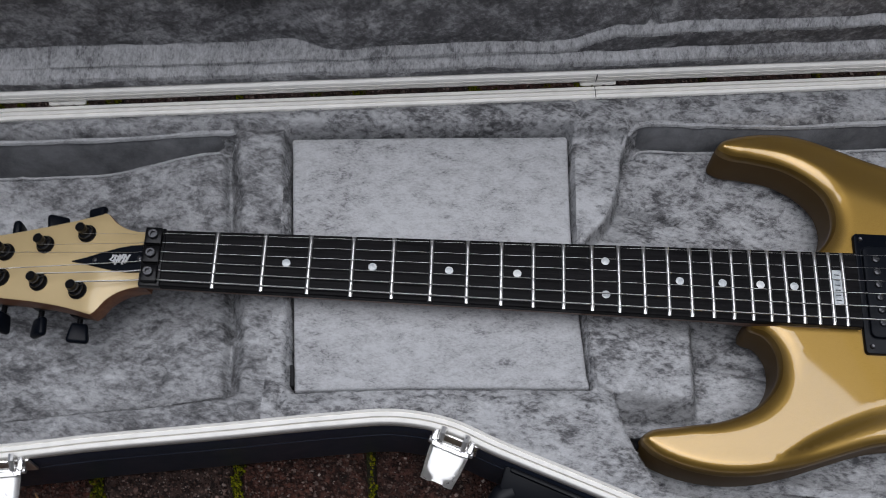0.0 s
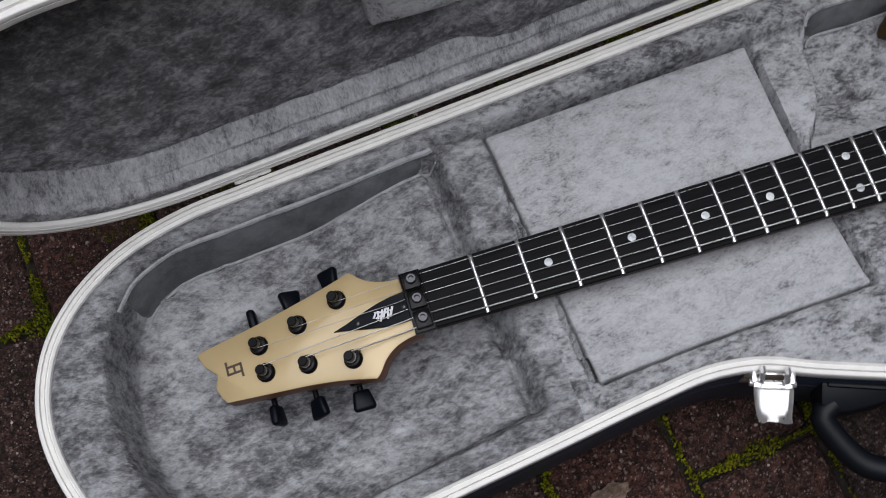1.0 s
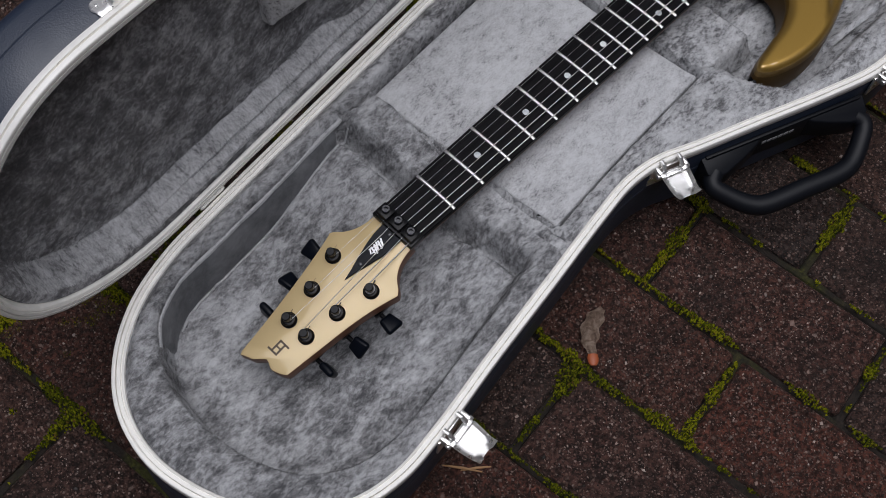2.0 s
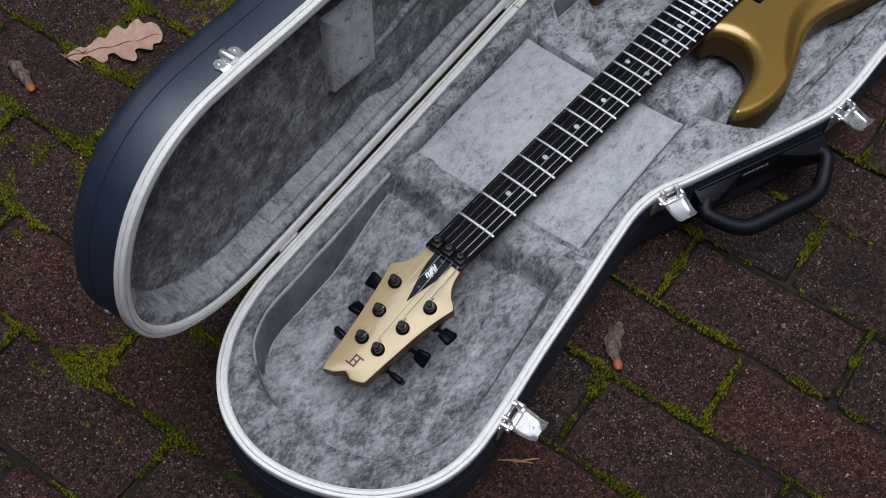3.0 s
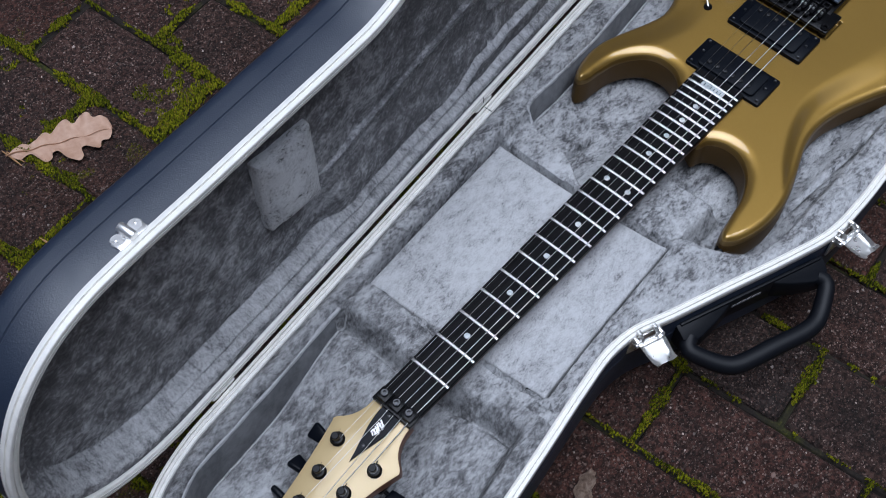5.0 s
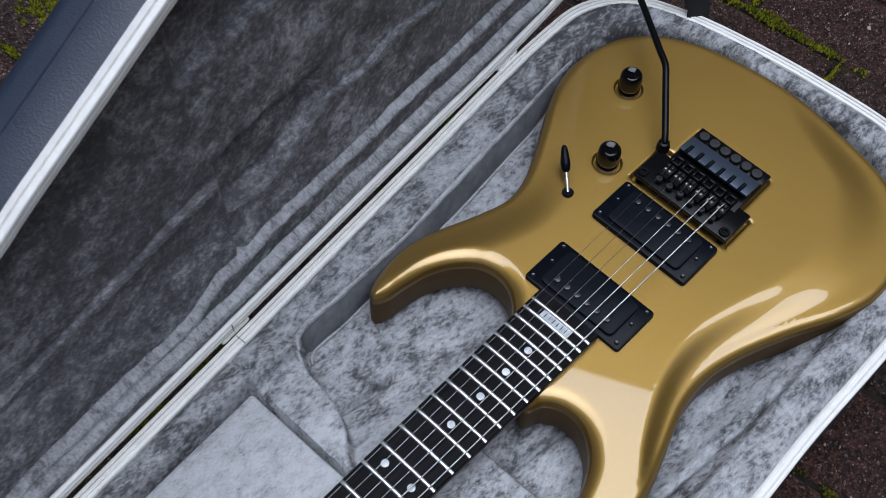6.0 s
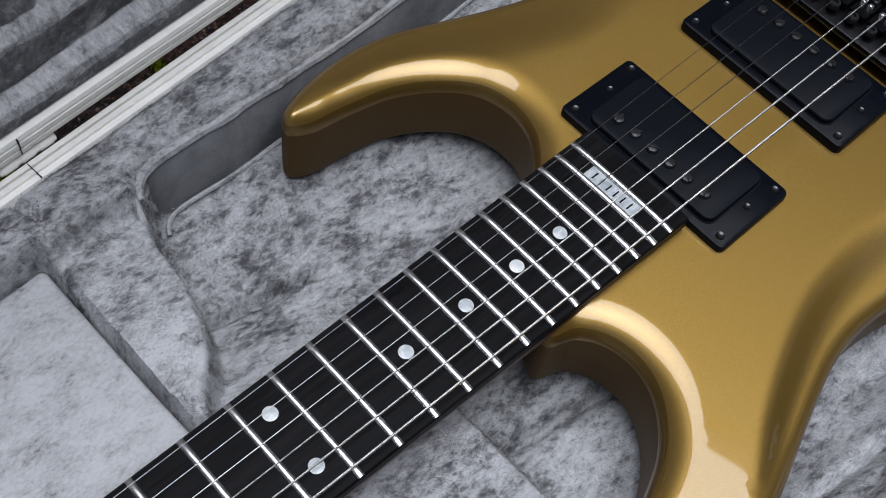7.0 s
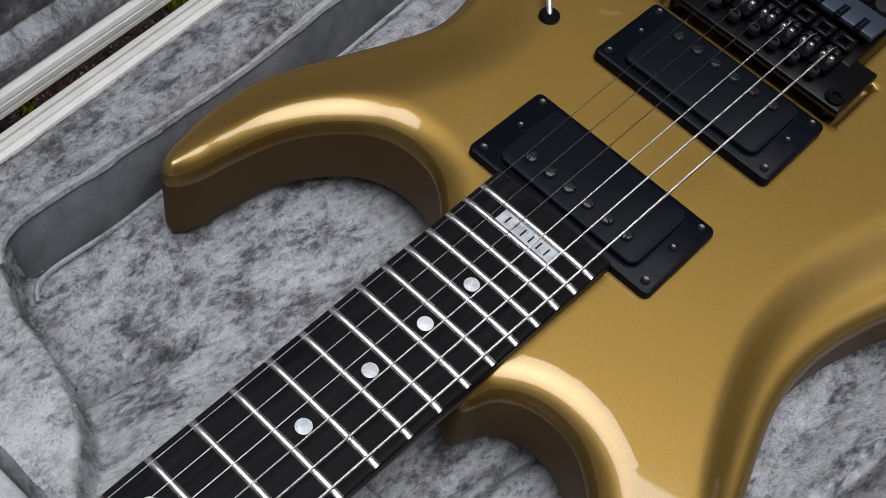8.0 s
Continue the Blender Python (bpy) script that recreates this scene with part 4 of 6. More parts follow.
def latch(x):
    """A drawbolt latch, hanging open from the front edge of the base."""
    y, d = outline_at(x)
    e = Vector((d[0], d[1], 0))
    if e.x < 0:
        e = -e
    out = Vector((e.y, -e.x, 0))
    m = Matrix((e, out, Vector((0, 0, 1)))).transposed().to_4x4()
    m.translation = Vector((x, y, RIM_Z - 0.012))
    root = rbox(0.034, 0.0022, 0.026, 0.0008, 2, m @ Matrix.Translation((0, 0.0014, -0.008)))
    for s in (-1, 1):
        rbox(0.004, 0.010, 0.010, 0.0012, 2, m @ Matrix.Translation((s * 0.013, 0.005, 0.006)), root)
    lathe([(0.0022, -0.016), (0.0025, -0.0155), (0.0025, 0.0155), (0.0022, 0.016)], 12, m @ Matrix.Translation((0, 0.009, 0.006)) @ Matrix.Rotation(radians(90), 4, "Y"), root)
    plate = part("latch", root, NICKEL, case, "nickel-plated latch")
    tilt = m @ Matrix.Translation((0, 0.009, 0.005)) @ Matrix.Rotation(radians(-5), 4, "X")
    lever = bmesh.new()
    rows = []
    for i in range(9):
        v = i / 8
        half = 0.0138 - 0.0024 * v ** 1.5
        line = []
        for t in np.linspace(-1, 1, 13):
            lip = 0.0044 * max(0.0, abs(t) - 0.80) / 0.20 + 0.0036 * max(0.0, v - 0.85) / 0.15 * (abs(t) > 0.35)
            line.append(lever.verts.new(tilt @ Vector((half * t, 0.0035 + 0.0225 * v + 0.0014 * (abs(t) > 0.35) * (v > 0.9), lip - 0.0006 * math.sin(v * math.pi)))))
        rows.append(line)
    for a, c in zip(rows, rows[1:]):
        for j in range(12):
            lever.faces.new((a[j], a[j + 1], c[j + 1], c[j]))
    bmesh.ops.solidify(lever, geom=lever.faces[:], thickness=0.0012)
    rbox(0.023, 0.004, 0.005, 0.0012, 2, tilt @ Matrix.Translation((0, 0.002, 0.0015)), lever)
    for s in (-1, 1):
        rbox(0.006, 0.007, 0.0022, 0.0008, 2, tilt @ Matrix.Translation((s * 0.0105, 0.000, 0.0030)), lever)
    part("lever", lever, NICKEL, plate)
    for s in (-1, 1):
        part("claw", tube([m @ Vector((s * 0.0085, 0.009, 0.010)), m @ Vector((s * 0.0085, 0.004, 0.015)), m @ Vector((s * 0.0085, 0.0, 0.0145))], 0.0022, 8), NICKEL, plate)
    return plate


for lx in (-0.094, 0.212, 0.437):
    latch(lx)
    y, d = outline_at(lx)
    pu = Vector((lx, y - 0.1382))
    u, w = pu.dot(Vector(E1[:2])), -pu.dot(Vector(NV[:2])) + 0.003
    tangent = math.atan2(-(d[0] * NV[0] + d[1] * NV[1]), d[0] * E1[0] + d[1] * E1[1])
    if d[0] < 0:
        tangent += math.pi
    f = Matrix.Translation((u, w, -0.010)) @ Matrix.Rotation(tangent, 4, "Z")
    c = rbox(0.027, 0.0018, 0.0085, 0.0008, 2, f @ Matrix.Translation((0, 0.0012, -0.0030)))
    for s in (-1, 1):
        lathe([(0.0012, 0.0004), (0.0050, 0.0003), (0.0056, 0.0008), (0.0056, 0.0017), (0.0050, 0.0022), (0.0012, 0.0022)], 20, f @ Matrix.Translation((s * 0.0085, 0, -0.0070)) @ Matrix.Rotation(radians(-90), 4, "X"), c)
        lathe([(0.0004, 0.0), (0.0011, 0.0002), (0.0011, 0.0008), (0.0004, 0.0011)], 10, f @ Matrix.Translation((s * 0.0095, 0.0022, -0.0075)) @ Matrix.Rotation(radians(-90), 4, "X"), c)
    lathe([(0.0022, -0.0075), (0.0036, -0.0072), (0.0038, -0.0060), (0.0038, 0.0060), (0.0034, 0.0068), (0.0022, 0.0070)], 18, f @ Matrix.Translation((0, 0.0042, -0.0055)), c)
    rbox(0.0076, 0.0040, 0.0120, 0.0008, 2, f @ Matrix.Translation((0, 0.0024, -0.0055)), c)
    lid_part("catch", c, NICKEL, "nickel-plated latch catch", parent=lid)


# carrying handle on the slanting front wall
_y0, _d = outline_at(0.325)
_e = Vector((_d[0], _d[1], 0))
_e = -_e if _e.x < 0 else _e
_o = Vector((_e.y, -_e.x, 0))
HM = Matrix((_e, _o, Vector((0, 0, 1)))).transposed().to_4x4()
HM.translation = Vector((0.325, _y0, 0.058))
_b = rbox(0.168, 0.004, 0.034, 0.0015, 2, HM @ Matrix.Translation((0.006, 0.002, 0.005)))
for s in (-1, 1):
    wedge = bmesh.new()
    plan = [(0.022, 0.001), (0.030, 0.0065), (0.046, 0.0125), (0.066, 0.0185), (0.080, 0.0205), (0.0865, 0.0150), (0.088, 0.001)]
    low = [wedge.verts.new((s * x, y, -0.010 + 0.10 * max(0.0, 0.05 - x))) for x, y in plan]
    high = [wedge.verts.new((s * x, y, 0.021 - 0.55 * y)) for x, y in plan]
    for i in range(len(plan)):
        j = (i + 1) % len(plan)
        wedge.faces.new((low[i], low[j], high[j], high[i]))
    wedge.faces.new(low[::-1])
    wedge.faces.new(high)
    bmesh.ops.recalc_face_normals(wedge, faces=wedge.faces)
    bmesh.ops.bevel(wedge, geom=wedge.edges[:], offset=0.0014, segments=2, affect="EDGES", profile=0.5)
    wedge.transform(HM @ Matrix.Translation((0.006, 0, 0)))
    join(_b, wedge)
handle = part("handle", _b, HANDLE_BLACK, case, "black plastic carrying handle")
_grip = spline([(-0.070, 0.012, 0.006), (-0.0775, 0.021, 0.003), (-0.066, 0.036, -0.003), (-0.049, 0.0495, -0.008), (-0.038, 0.0535, -0.009), (0.006, 0.0540, -0.009), (0.046, 0.0535, -0.009), (0.060, 0.0495, -0.008), (0.077, 0.036, -0.003), (0.0885, 0.021, 0.003), (0.082, 0.012, 0.006)], 48, closed=False)
part("grip", tube([HM @ Vector(p) for p in _grip], [0.0084 + 0.0012 * math.sin(math.pi * i / 47) for i in range(48)], 16), HANDLE_BLACK, handle)
bars("moulded_mark", [(-0.014 + 0.006 * i, 0.0, 0.0045, 0.0035, 12) for i in range(6)], GREY_INK, handle, HM @ Vector((0.0, 0.0045, 0.010)), _e, Vector((0, 0, 1)), 0.0006, "small grey moulded mark")

# ---------------------------------------------------------------- the guitar
BOARD_Z, BODY_Z = 0.120, 0.1115
SCALE = 0.6477
guitar = thing("electric_guitar", (0.5, 0.0, 0.062), "gold metallic electric guitar with black hardware lying in the plush-lined case", "guitar")


def fret_x(n):
    return SCALE * (1 - 2 ** (-n / 12))


def board_half(x):
    return 0.0216 + (0.0286 - 0.0216) * x / 0.486


BODY = spline([(0.462, 0.0270), (0.4755, 0.0370), (0.4850, 0.0500), (0.4875, 0.0660), (0.4825, 0.0820), (0.4700, 0.0950), (0.4520, 0.1045), (0.4310, 0.1085),
               (0.4120, 0.1110), (0.4040, 0.1165), (0.4070, 0.1235), (0.4220, 0.1305), (0.4470, 0.1355), (0.4720, 0.1335), (0.5250, 0.1150),
               (0.5480, 0.1090), (0.5700, 0.1115), (0.5950, 0.1220), (0.6550, 0.1530), (0.6880, 0.1615), (0.7180, 0.1600), (0.7480, 0.1500),
               (0.7730, 0.1270), (0.7900, 0.0940), (0.8000, 0.0470), (0.8030, 0.0050), (0.7990, -0.0450), (0.7870, -0.1000), (0.7600, -0.1380), (0.7250, -0.1560),
               (0.6850, -0.1600), (0.6500, -0.1500), (0.6080, -0.1290), (0.5650, -0.1120), (0.5350, -0.1060), (0.5080, -0.1075), (0.4410, -0.1290),
               (0.4130, -0.1345), (0.3860, -0.1345), (0.3610, -0.1290), (0.3440, -0.1205), (0.3385, -0.1125), (0.3450, -0.1060), (0.3680, -0.1015), (0.3980, -0.0960),
               (0.4230, -0.0835), (0.4370, -0.0640), (0.4375, -0.0450), (0.4300, -0.0330), (0.4180, -0.0265)], 640)


EDGE_Z = 0.1035

# the arm bevel: a soft fold from the lower horn, past the waist and round the lower bout, and the scooped upper horn
ARM_FOLD = spline([(0.400, -0.1340), (0.430, -0.1215), (0.456, -0.1040), (0.488, -0.0880), (0.520, -0.0775), (0.555, -0.0750), (0.595, -0.0830), (0.640, -0.0950), (0.680, -0.0980),
                   (0.716, -0.0900), (0.746, -0.0720), (0.765, -0.0350), (0.776, -0.0080), (0.800, 0.0200)], 90, False)
HORN_FOLD = spline([(0.405, 0.1150), (0.430, 0.1110), (0.460, 0.1020), (0.487, 0.0870), (0.515, 0.0740), (0.550, 0.0660), (0.590, 0.0720), (0.630, 0.1010), (0.662, 0.1560)], 70, False)


def open_distance(points, line):
    """Distance of each point from an open line."""
    best = np.full(len(points), 9.0)
    for a, c in zip(line, line[1:]):
        ab = c - a
        t = np.clip(((points - a) @ ab) / (ab @ ab), 0, 1)
        best = np.minimum(best, np.linalg.norm(points - a - t[:, None] * ab, axis=1))
    return best


def edge_run(first, last):
    """The stretch of the body's outline between the points nearest to two places."""
    i, j = (int(np.argmin(np.linalg.norm(BODY - np.array(p), axis=1))) for p in (first, last))
    return BODY[i:j + 1]


ARM_EDGE, HORN_EDGE = edge_run((0.802, 0.018), (0.400, -0.1350)), edge_run((0.404, 0.1165), (0.662, 0.1560))
ARM_AREA, HORN_AREA = np.concatenate([ARM_FOLD, ARM_EDGE]), np.concatenate([HORN_FOLD, HORN_EDGE[::-1]])


KNOBS = ((0.702, 0.108), (0.6285, 0.071))


# the routed recess round the tremolo, wider at the front
ROUTE = np.array([(0.6300, -0.0480), (0.6650, -0.0480), (0.6650, -0.0366), (0.7085, -0.0366), (0.7085, 0.0362), (0.6740, 0.0362), (0.6740, 0.0488), (0.6300, 0.0488)])


def dished(x, y):
    """Depth of the recesses for the tremolo and the knobs."""
    route = np.stack([np.atleast_1d(x), np.atleast_1d(y)], 1)
    route = np.where(inside(route, ROUTE), 1, -1) * distance(route, ROUTE)
    return 0.0045 * step(route, -0.0010, 0.0012) + sum(0.0032 * (1 - step(np.hypot(x - kx, y - ky), 0.0112, 0.0128)) for kx, ky in KNOBS)


def arm_depth(x, y):
    return (0.0083 * step(x, 0.395, 0.465) - 0.0028 * step(x, 0.56, 0.68)) * (1 - step(y, -0.09, 0.015))


def horn_depth(x, y):
    return 0.0065 * step(x, 0.402, 0.450) * (1 - step(x, 0.54, 0.65))


def bevel(pts, fold, rim, area, sharpness):
    near, far = open_distance(pts, fold), open_distance(pts, rim)
    share = np.where(inside(pts, area), near / np.maximum(near + far, 1e-6), 0.0)
    return step(share, 0.0, sharpness)


def body_top(x, y):
    """Height of the carved top."""
    pts = np.stack([x, y], 1)
    return BODY_Z - arm_depth(x, y) * bevel(pts, ARM_FOLD, ARM_EDGE, ARM_AREA, 0.72) - horn_depth(x, y) * bevel(pts, HORN_FOLD, HORN_EDGE, HORN_AREA, 0.95) - dished(x, y)


ROUND = 0.0085
rim_rows = [(0.004, 0.0665), (0.001, 0.0685), (0.0, 0.0720), (0.0, EDGE_Z - ROUND)]
for i in range(1, 9):
    a = math.pi / 2 * i / 8
    rim_rows.append((ROUND * (1 - math.cos(a)), EDGE_Z - ROUND * (1 - math.sin(a))))
soft_n = sum(np.roll(inward(BODY), k3, 0) for k3 in range(-5, 6)) / 11
# the cutaways have a broader, softer edge than the rest
_cut = ((BODY[:, 0] < 0.492) & (np.abs(BODY[:, 1] - 0.005) < 0.098) & (BODY[:, 0] > 0.36)).astype(float)
_cut = sum(np.roll(_cut, k3) for k3 in range(-14, 15)) / 29
inner = BODY + soft_n * (ROUND * (1 + 0.75 * _cut))[:, None]
lift = body_top(inner[:, 0], inner[:, 1]) - EDGE_Z
b = bmesh.new()
rings = []
for inset, z in rim_rows:
    share = max(0.0, (z - 0.075) / (EDGE_Z - 0.075))
    rings.append([b.verts.new((x, y, z + share * h)) for (x, y), h in zip(BODY + soft_n * (inset * (1 + 0.75 * _cut))[:, None], lift)])
for n_row, (r0, r1) in enumerate(zip(rings, rings[1:])):
    for i in range(len(BODY)):
        f = b.faces.new((r0[i], r0[(i + 1) % len(BODY)], r1[(i + 1) % len(BODY)], r1[i]))
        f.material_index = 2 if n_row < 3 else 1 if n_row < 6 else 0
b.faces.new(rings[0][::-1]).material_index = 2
gx, gy = np.meshgrid(np.arange(0.33, 0.81, 0.0027), np.arange(-0.17, 0.17, 0.0027))
gx = gx + 0.00135 * (np.arange(gx.shape[0]) % 2)[:, None]
cand = np.stack([gx.ravel(), gy.ravel()], 1)
cand = cand[inside(cand, inner)]
cand = cand[distance(cand, inner) > 0.0015]
for kx, ky in KNOBS:
    cand = cand[np.hypot(cand[:, 0] - kx, cand[:, 1] - ky) > 0.0152]
    ring_a = np.linspace(0, 2 * np.pi, 48, endpoint=False)
    cand = np.concatenate([cand] + [np.stack([kx + q * np.cos(ring_a), ky + q * np.sin(ring_a)], 1) for q in (0.005, 0.0085, 0.0108, 0.0113, 0.0117, 0.0121, 0.0125, 0.0129, 0.0138)])
cand = cand[distance(cand, ROUTE) > 0.0020]
_lines = []
for p0, p1 in zip(ROUTE, np.roll(ROUTE, -1, 0)):
    e = (p1 - p0) / np.linalg.norm(p1 - p0)
    for off in (-0.0013, -0.0006, 0.0, 0.0006, 0.0014):
        _lines.append(p0 + e * 0.0016 + np.linspace(0, 1, max(3, int(np.linalg.norm(p1 - p0) / 0.0022)))[:, None] * (p1 - p0 - e * 0.0032) + off * np.array([-e[1], e[0]]))
cand = np.concatenate([cand] + _lines)
pts2 = np.concatenate([inner, cand])
tri = geometry.delaunay_2d_cdt([Vector(p) for p in pts2], [], [list(range(len(inner)))], 1, 1e-7)
co2 = np.array([tuple(v) for v in tri[0]])
zz = body_top(co2[:, 0], co2[:, 1])
nb = [b.verts.new((x, y, z)) for (x, y), z in zip(co2, zz)]
for f in tri[2]:
    try:
        b.faces.new([nb[i] for i in f])
    except ValueError:
        pass
bmesh.ops.remove_doubles(b, verts=b.verts, dist=0.00002)
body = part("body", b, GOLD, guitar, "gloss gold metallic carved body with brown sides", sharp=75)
body.data.materials.append(GOLD_EDGE)
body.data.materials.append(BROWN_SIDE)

# neck
b = bmesh.new()
rings = []
for i in range(41):
    x = -0.012 + 0.487 * i / 40
    hw = board_half(max(x, 0)) - 0.0002
    depth = 0.0150 + 0.0035 * max(x, 0) / 0.4 + 0.010 * float(step(x, 0.37, 0.43))
    rings.append([b.verts.new((x, hw * math.cos(math.pi * j / 16), 0.1145 - depth * math.sin(math.pi * j / 16) ** 0.8)) for j in range(17)])
for a, c in zip(rings, rings[1:]):
    for j in range(16):
        b.faces.new((a[j], c[j], c[j + 1], a[j + 1]))
    b.faces.new((a[0], a[16], c[16], c[0]))
b.faces.new(rings[0])
b.faces.new(rings[-1][::-1])
part("neck", b, MAHOGANY, guitar, "reddish-brown neck wood", sharp=60)

# fretboard with a slight camber
BOARD_END = 0.4962


def camber(y, half):
    return 0.0007 * (1 - (y / half) ** 2) - 0.0005


b = bmesh.new()
rings = []
for i in range(26):
    x = -0.0005 + (BOARD_END + 0.0005) * i / 25
    h = board_half(x)
    row = [(x, -h, 0.1142), (x, -h, BOARD_Z - 0.0013), (x, -h + 0.0008, BOARD_Z - 0.0005)]
    row += [(x, y, BOARD_Z + camber(y, h)) for y in np.linspace(-h + 0.004, h - 0.004, 9)]
    row += [(x, h - 0.0008, BOARD_Z - 0.0005), (x, h, BOARD_Z - 0.0013), (x, h, 0.1142)]
    rings.append([b.verts.new(v) for v in row])
for a, c in zip(rings, rings[1:]):
    for j in range(len(a) - 1):
        b.faces.new((a[j], a[j + 1], c[j + 1], c[j]))
b.faces.new(rings[0])
b.faces.new(rings[-1][::-1])
board = part("fretboard", b, EBONY, guitar, "black ebony fretboard", sharp=35)
for n in range(1, 25):
    x, h = fret_x(n), board_half(fret_x(n))
    b = bmesh.new()
    rings = []
    for y in np.linspace(-h + 0.0004, h - 0.0004, 15):
        end = min(1.0, (h - 0.0004 - abs(y)) / 0.0018 + 0.25)
        zb = BOARD_Z + camber(y, h) - 0.0001
        rings.append([b.verts.new((x + 0.00145 * math.cos(a), y, zb + 0.0011 * end * math.sin(a))) for a in np.linspace(math.pi, 0, 7)])
    for a, c in zip(rings, rings[1:]):
        for j in range(6):
            b.faces.new((a[j], c[j], c[j + 1], a[j + 1]))
    b.faces.new(rings[0])
    b.faces.new(rings[-1][::-1])
    part("fret", b, FRETWIRE, board)
for n in (3, 5, 7, 9, 12, 15, 17, 19, 21):
    x = (fret_x(n) + fret_x(n - 1)) / 2
    for y in ((-0.0128, 0.0128) if n == 12 else (0.0,)):
        z = BOARD_Z + float(camber(y, board_half(x)))
        part("dot_inlay", lathe([(0.0030, -0.0006), (0.0030, 0.00006), (0.0029, 0.00010)], 24, Matrix.Translation((x, y, z))), PEARL, board, "round pearl position dot")
# pearl block between the last two frets, with plain engraved strokes
ix = (fret_x(23) + fret_x(24)) / 2 - 0.0003
plate = part("block_inlay", rbox(0.0068, 0.0270, 0.0006, 0.0001, 1, Matrix.Translation((ix, 0.0005, BOARD_Z + 0.0000))), PEARL, board, "rectangular pearl inlay with dark engraved strokes")
bars("engraved_strokes", [(-0.0098 + 0.0039 * i, 0.0, 0.0007, 0.0038, 0) for i in range(6)],
     BLACK_PLASTIC, plate, (ix, 0.0005, BOARD_Z + 0.00032), (0, 1, 0), (-1, 0, 0), 0.0001, "dark engraved strokes")

# headstock, leaning back behind the nut
HT = radians(12.0)
HX = Vector((-math.cos(HT), 0, -math.sin(HT)))
HZ = Vector((-math.sin(HT), 0, math.cos(HT)))
HEAD_M = Matrix((HX, Vector((0, -1, 0)), HZ)).transposed().to_4x4()
HEAD_M.translation = Vector((-0.0115, 0, 0.1160))


def head_point(x, y):
    """Outline point (distance behind the nut, across); y is positive on the treble side."""
    return (x, -y)


HEAD = spline([(0.0, 0.0214), (0.010, 0.0222), (0.020, 0.0250), (0.029, 0.0305), (0.0355, 0.0372), (0.0385, 0.0385)], 14, False).tolist()
HEAD += spline([(0.0405, 0.0375), (0.060, 0.0335), (0.100, 0.0270), (0.130, 0.0232), (0.1555, 0.0205)], 14, False).tolist()
HEAD += spline([(0.1585, 0.0190), (0.1560, 0.0130), (0.1545, 0.0090), (0.1500, 0.0040), (0.1470, 0.0005)], 10, False).tolist()
HEAD += spline([(0.1478, -0.0030), (0.1500, -0.0080), (0.1488, -0.0130), (0.1470, -0.0175), (0.1445, -0.0212)], 10, False).tolist()
HEAD += spline([(0.1420, -0.0218), (0.110, -0.0262), (0.080, -0.0305), (0.058, -0.0352), (0.0405, -0.0405)], 14, False).tolist()
HEAD += spline([(0.0380, -0.0410), (0.0345, -0.0385), (0.0285, -0.0310), (0.020, -0.0252), (0.010, -0.0222), (0.0, -0.0214)], 14, False).tolist()
HEAD = np.array([head_point(x, y) for x, y in HEAD])
b = sweep(HEAD, [(0.0, -0.0140), (0.0, -0.0016), (0.0003, -0.0010)], cap=(True, True))
b.transform(HEAD_M)
head = part("headstock", b, MAHOGANY, guitar, "headstock with brown wood sides and a pale gold face", sharp=30)
b = sweep(HEAD, [(0.0004, -0.0011), (0.0004, -0.0004), (0.0012, 0.0)], cap=(True, True))
b.transform(HEAD_M)
part("headstock_face", b, HEADGOLD, head, "pale gold painted face", sharp=30)

TUNERS = [(0.0500, 0.0218), (0.0815, 0.0145), (0.1120, 0.0098), (0.0500, -0.0225), (0.0815, -0.0150), (0.1120, -0.0102)]
for s, y in TUNERS:
    m = HEAD_M @ Matrix.Translation((s, -y, 0))
    t = part("tuner", lathe([(0.0068, 0.0), (0.0068, 0.0012), (0.0058, 0.0022), (0.0052, 0.0030), (0.0052, 0.0040), (0.0040, 0.0044)], 24, m), BLACK_METAL, guitar, "black machine head")
    part("post", lathe([(0.0033, 0.0030), (0.0033, 0.0070), (0.0029, 0.0078), (0.0029, 0.0088), (0.0036, 0.0094), (0.0036, 0.0128), (0.0030, 0.0134)], 18, m), BLACK_METAL, t)
    side = 1 if y > 0 else -1
    edge = float(np.interp(s, [0.05, 0.0815, 0.112], [0.0355, 0.0300, 0.0252]))
    part("gear_case", rbox(0.017, 0.015, 0.011, 0.0025, 3, m @ Matrix.Translation((0.0035, side * -0.006, -0.0195))), BLACK_METAL, t)
    stem = [m @ Vector((0.0065, -side * 0.010, -0.0225)), m @ Vector((0.0065, -side * (edge - abs(y) + 0.005), -0.0225))]
    part("stem", tube(stem, 0.0022, 10), BLACK_METAL, t)
    turn = {0: 20, 1: -35, 2: 80}[TUNERS.index((s, y)) % 3] * side
    bt = m @ Matrix.Translation((0.0065, -side * (edge - abs(y) + 0.0110), -0.0225)) @ Matrix.Rotation(radians(turn), 4, "Y")
    b = rbox(0.0165, 0.0150, 0.0065, 0.0028, 3)
    for v in b.verts:
        k2 = 1.0 - 0.22 * (side * v.co.y / 0.0075 > 0.4)
        v.co.x *= k2
    b.transform(bt)
    part("button", b, BLACK_PLASTIC, t, "black faceted button")

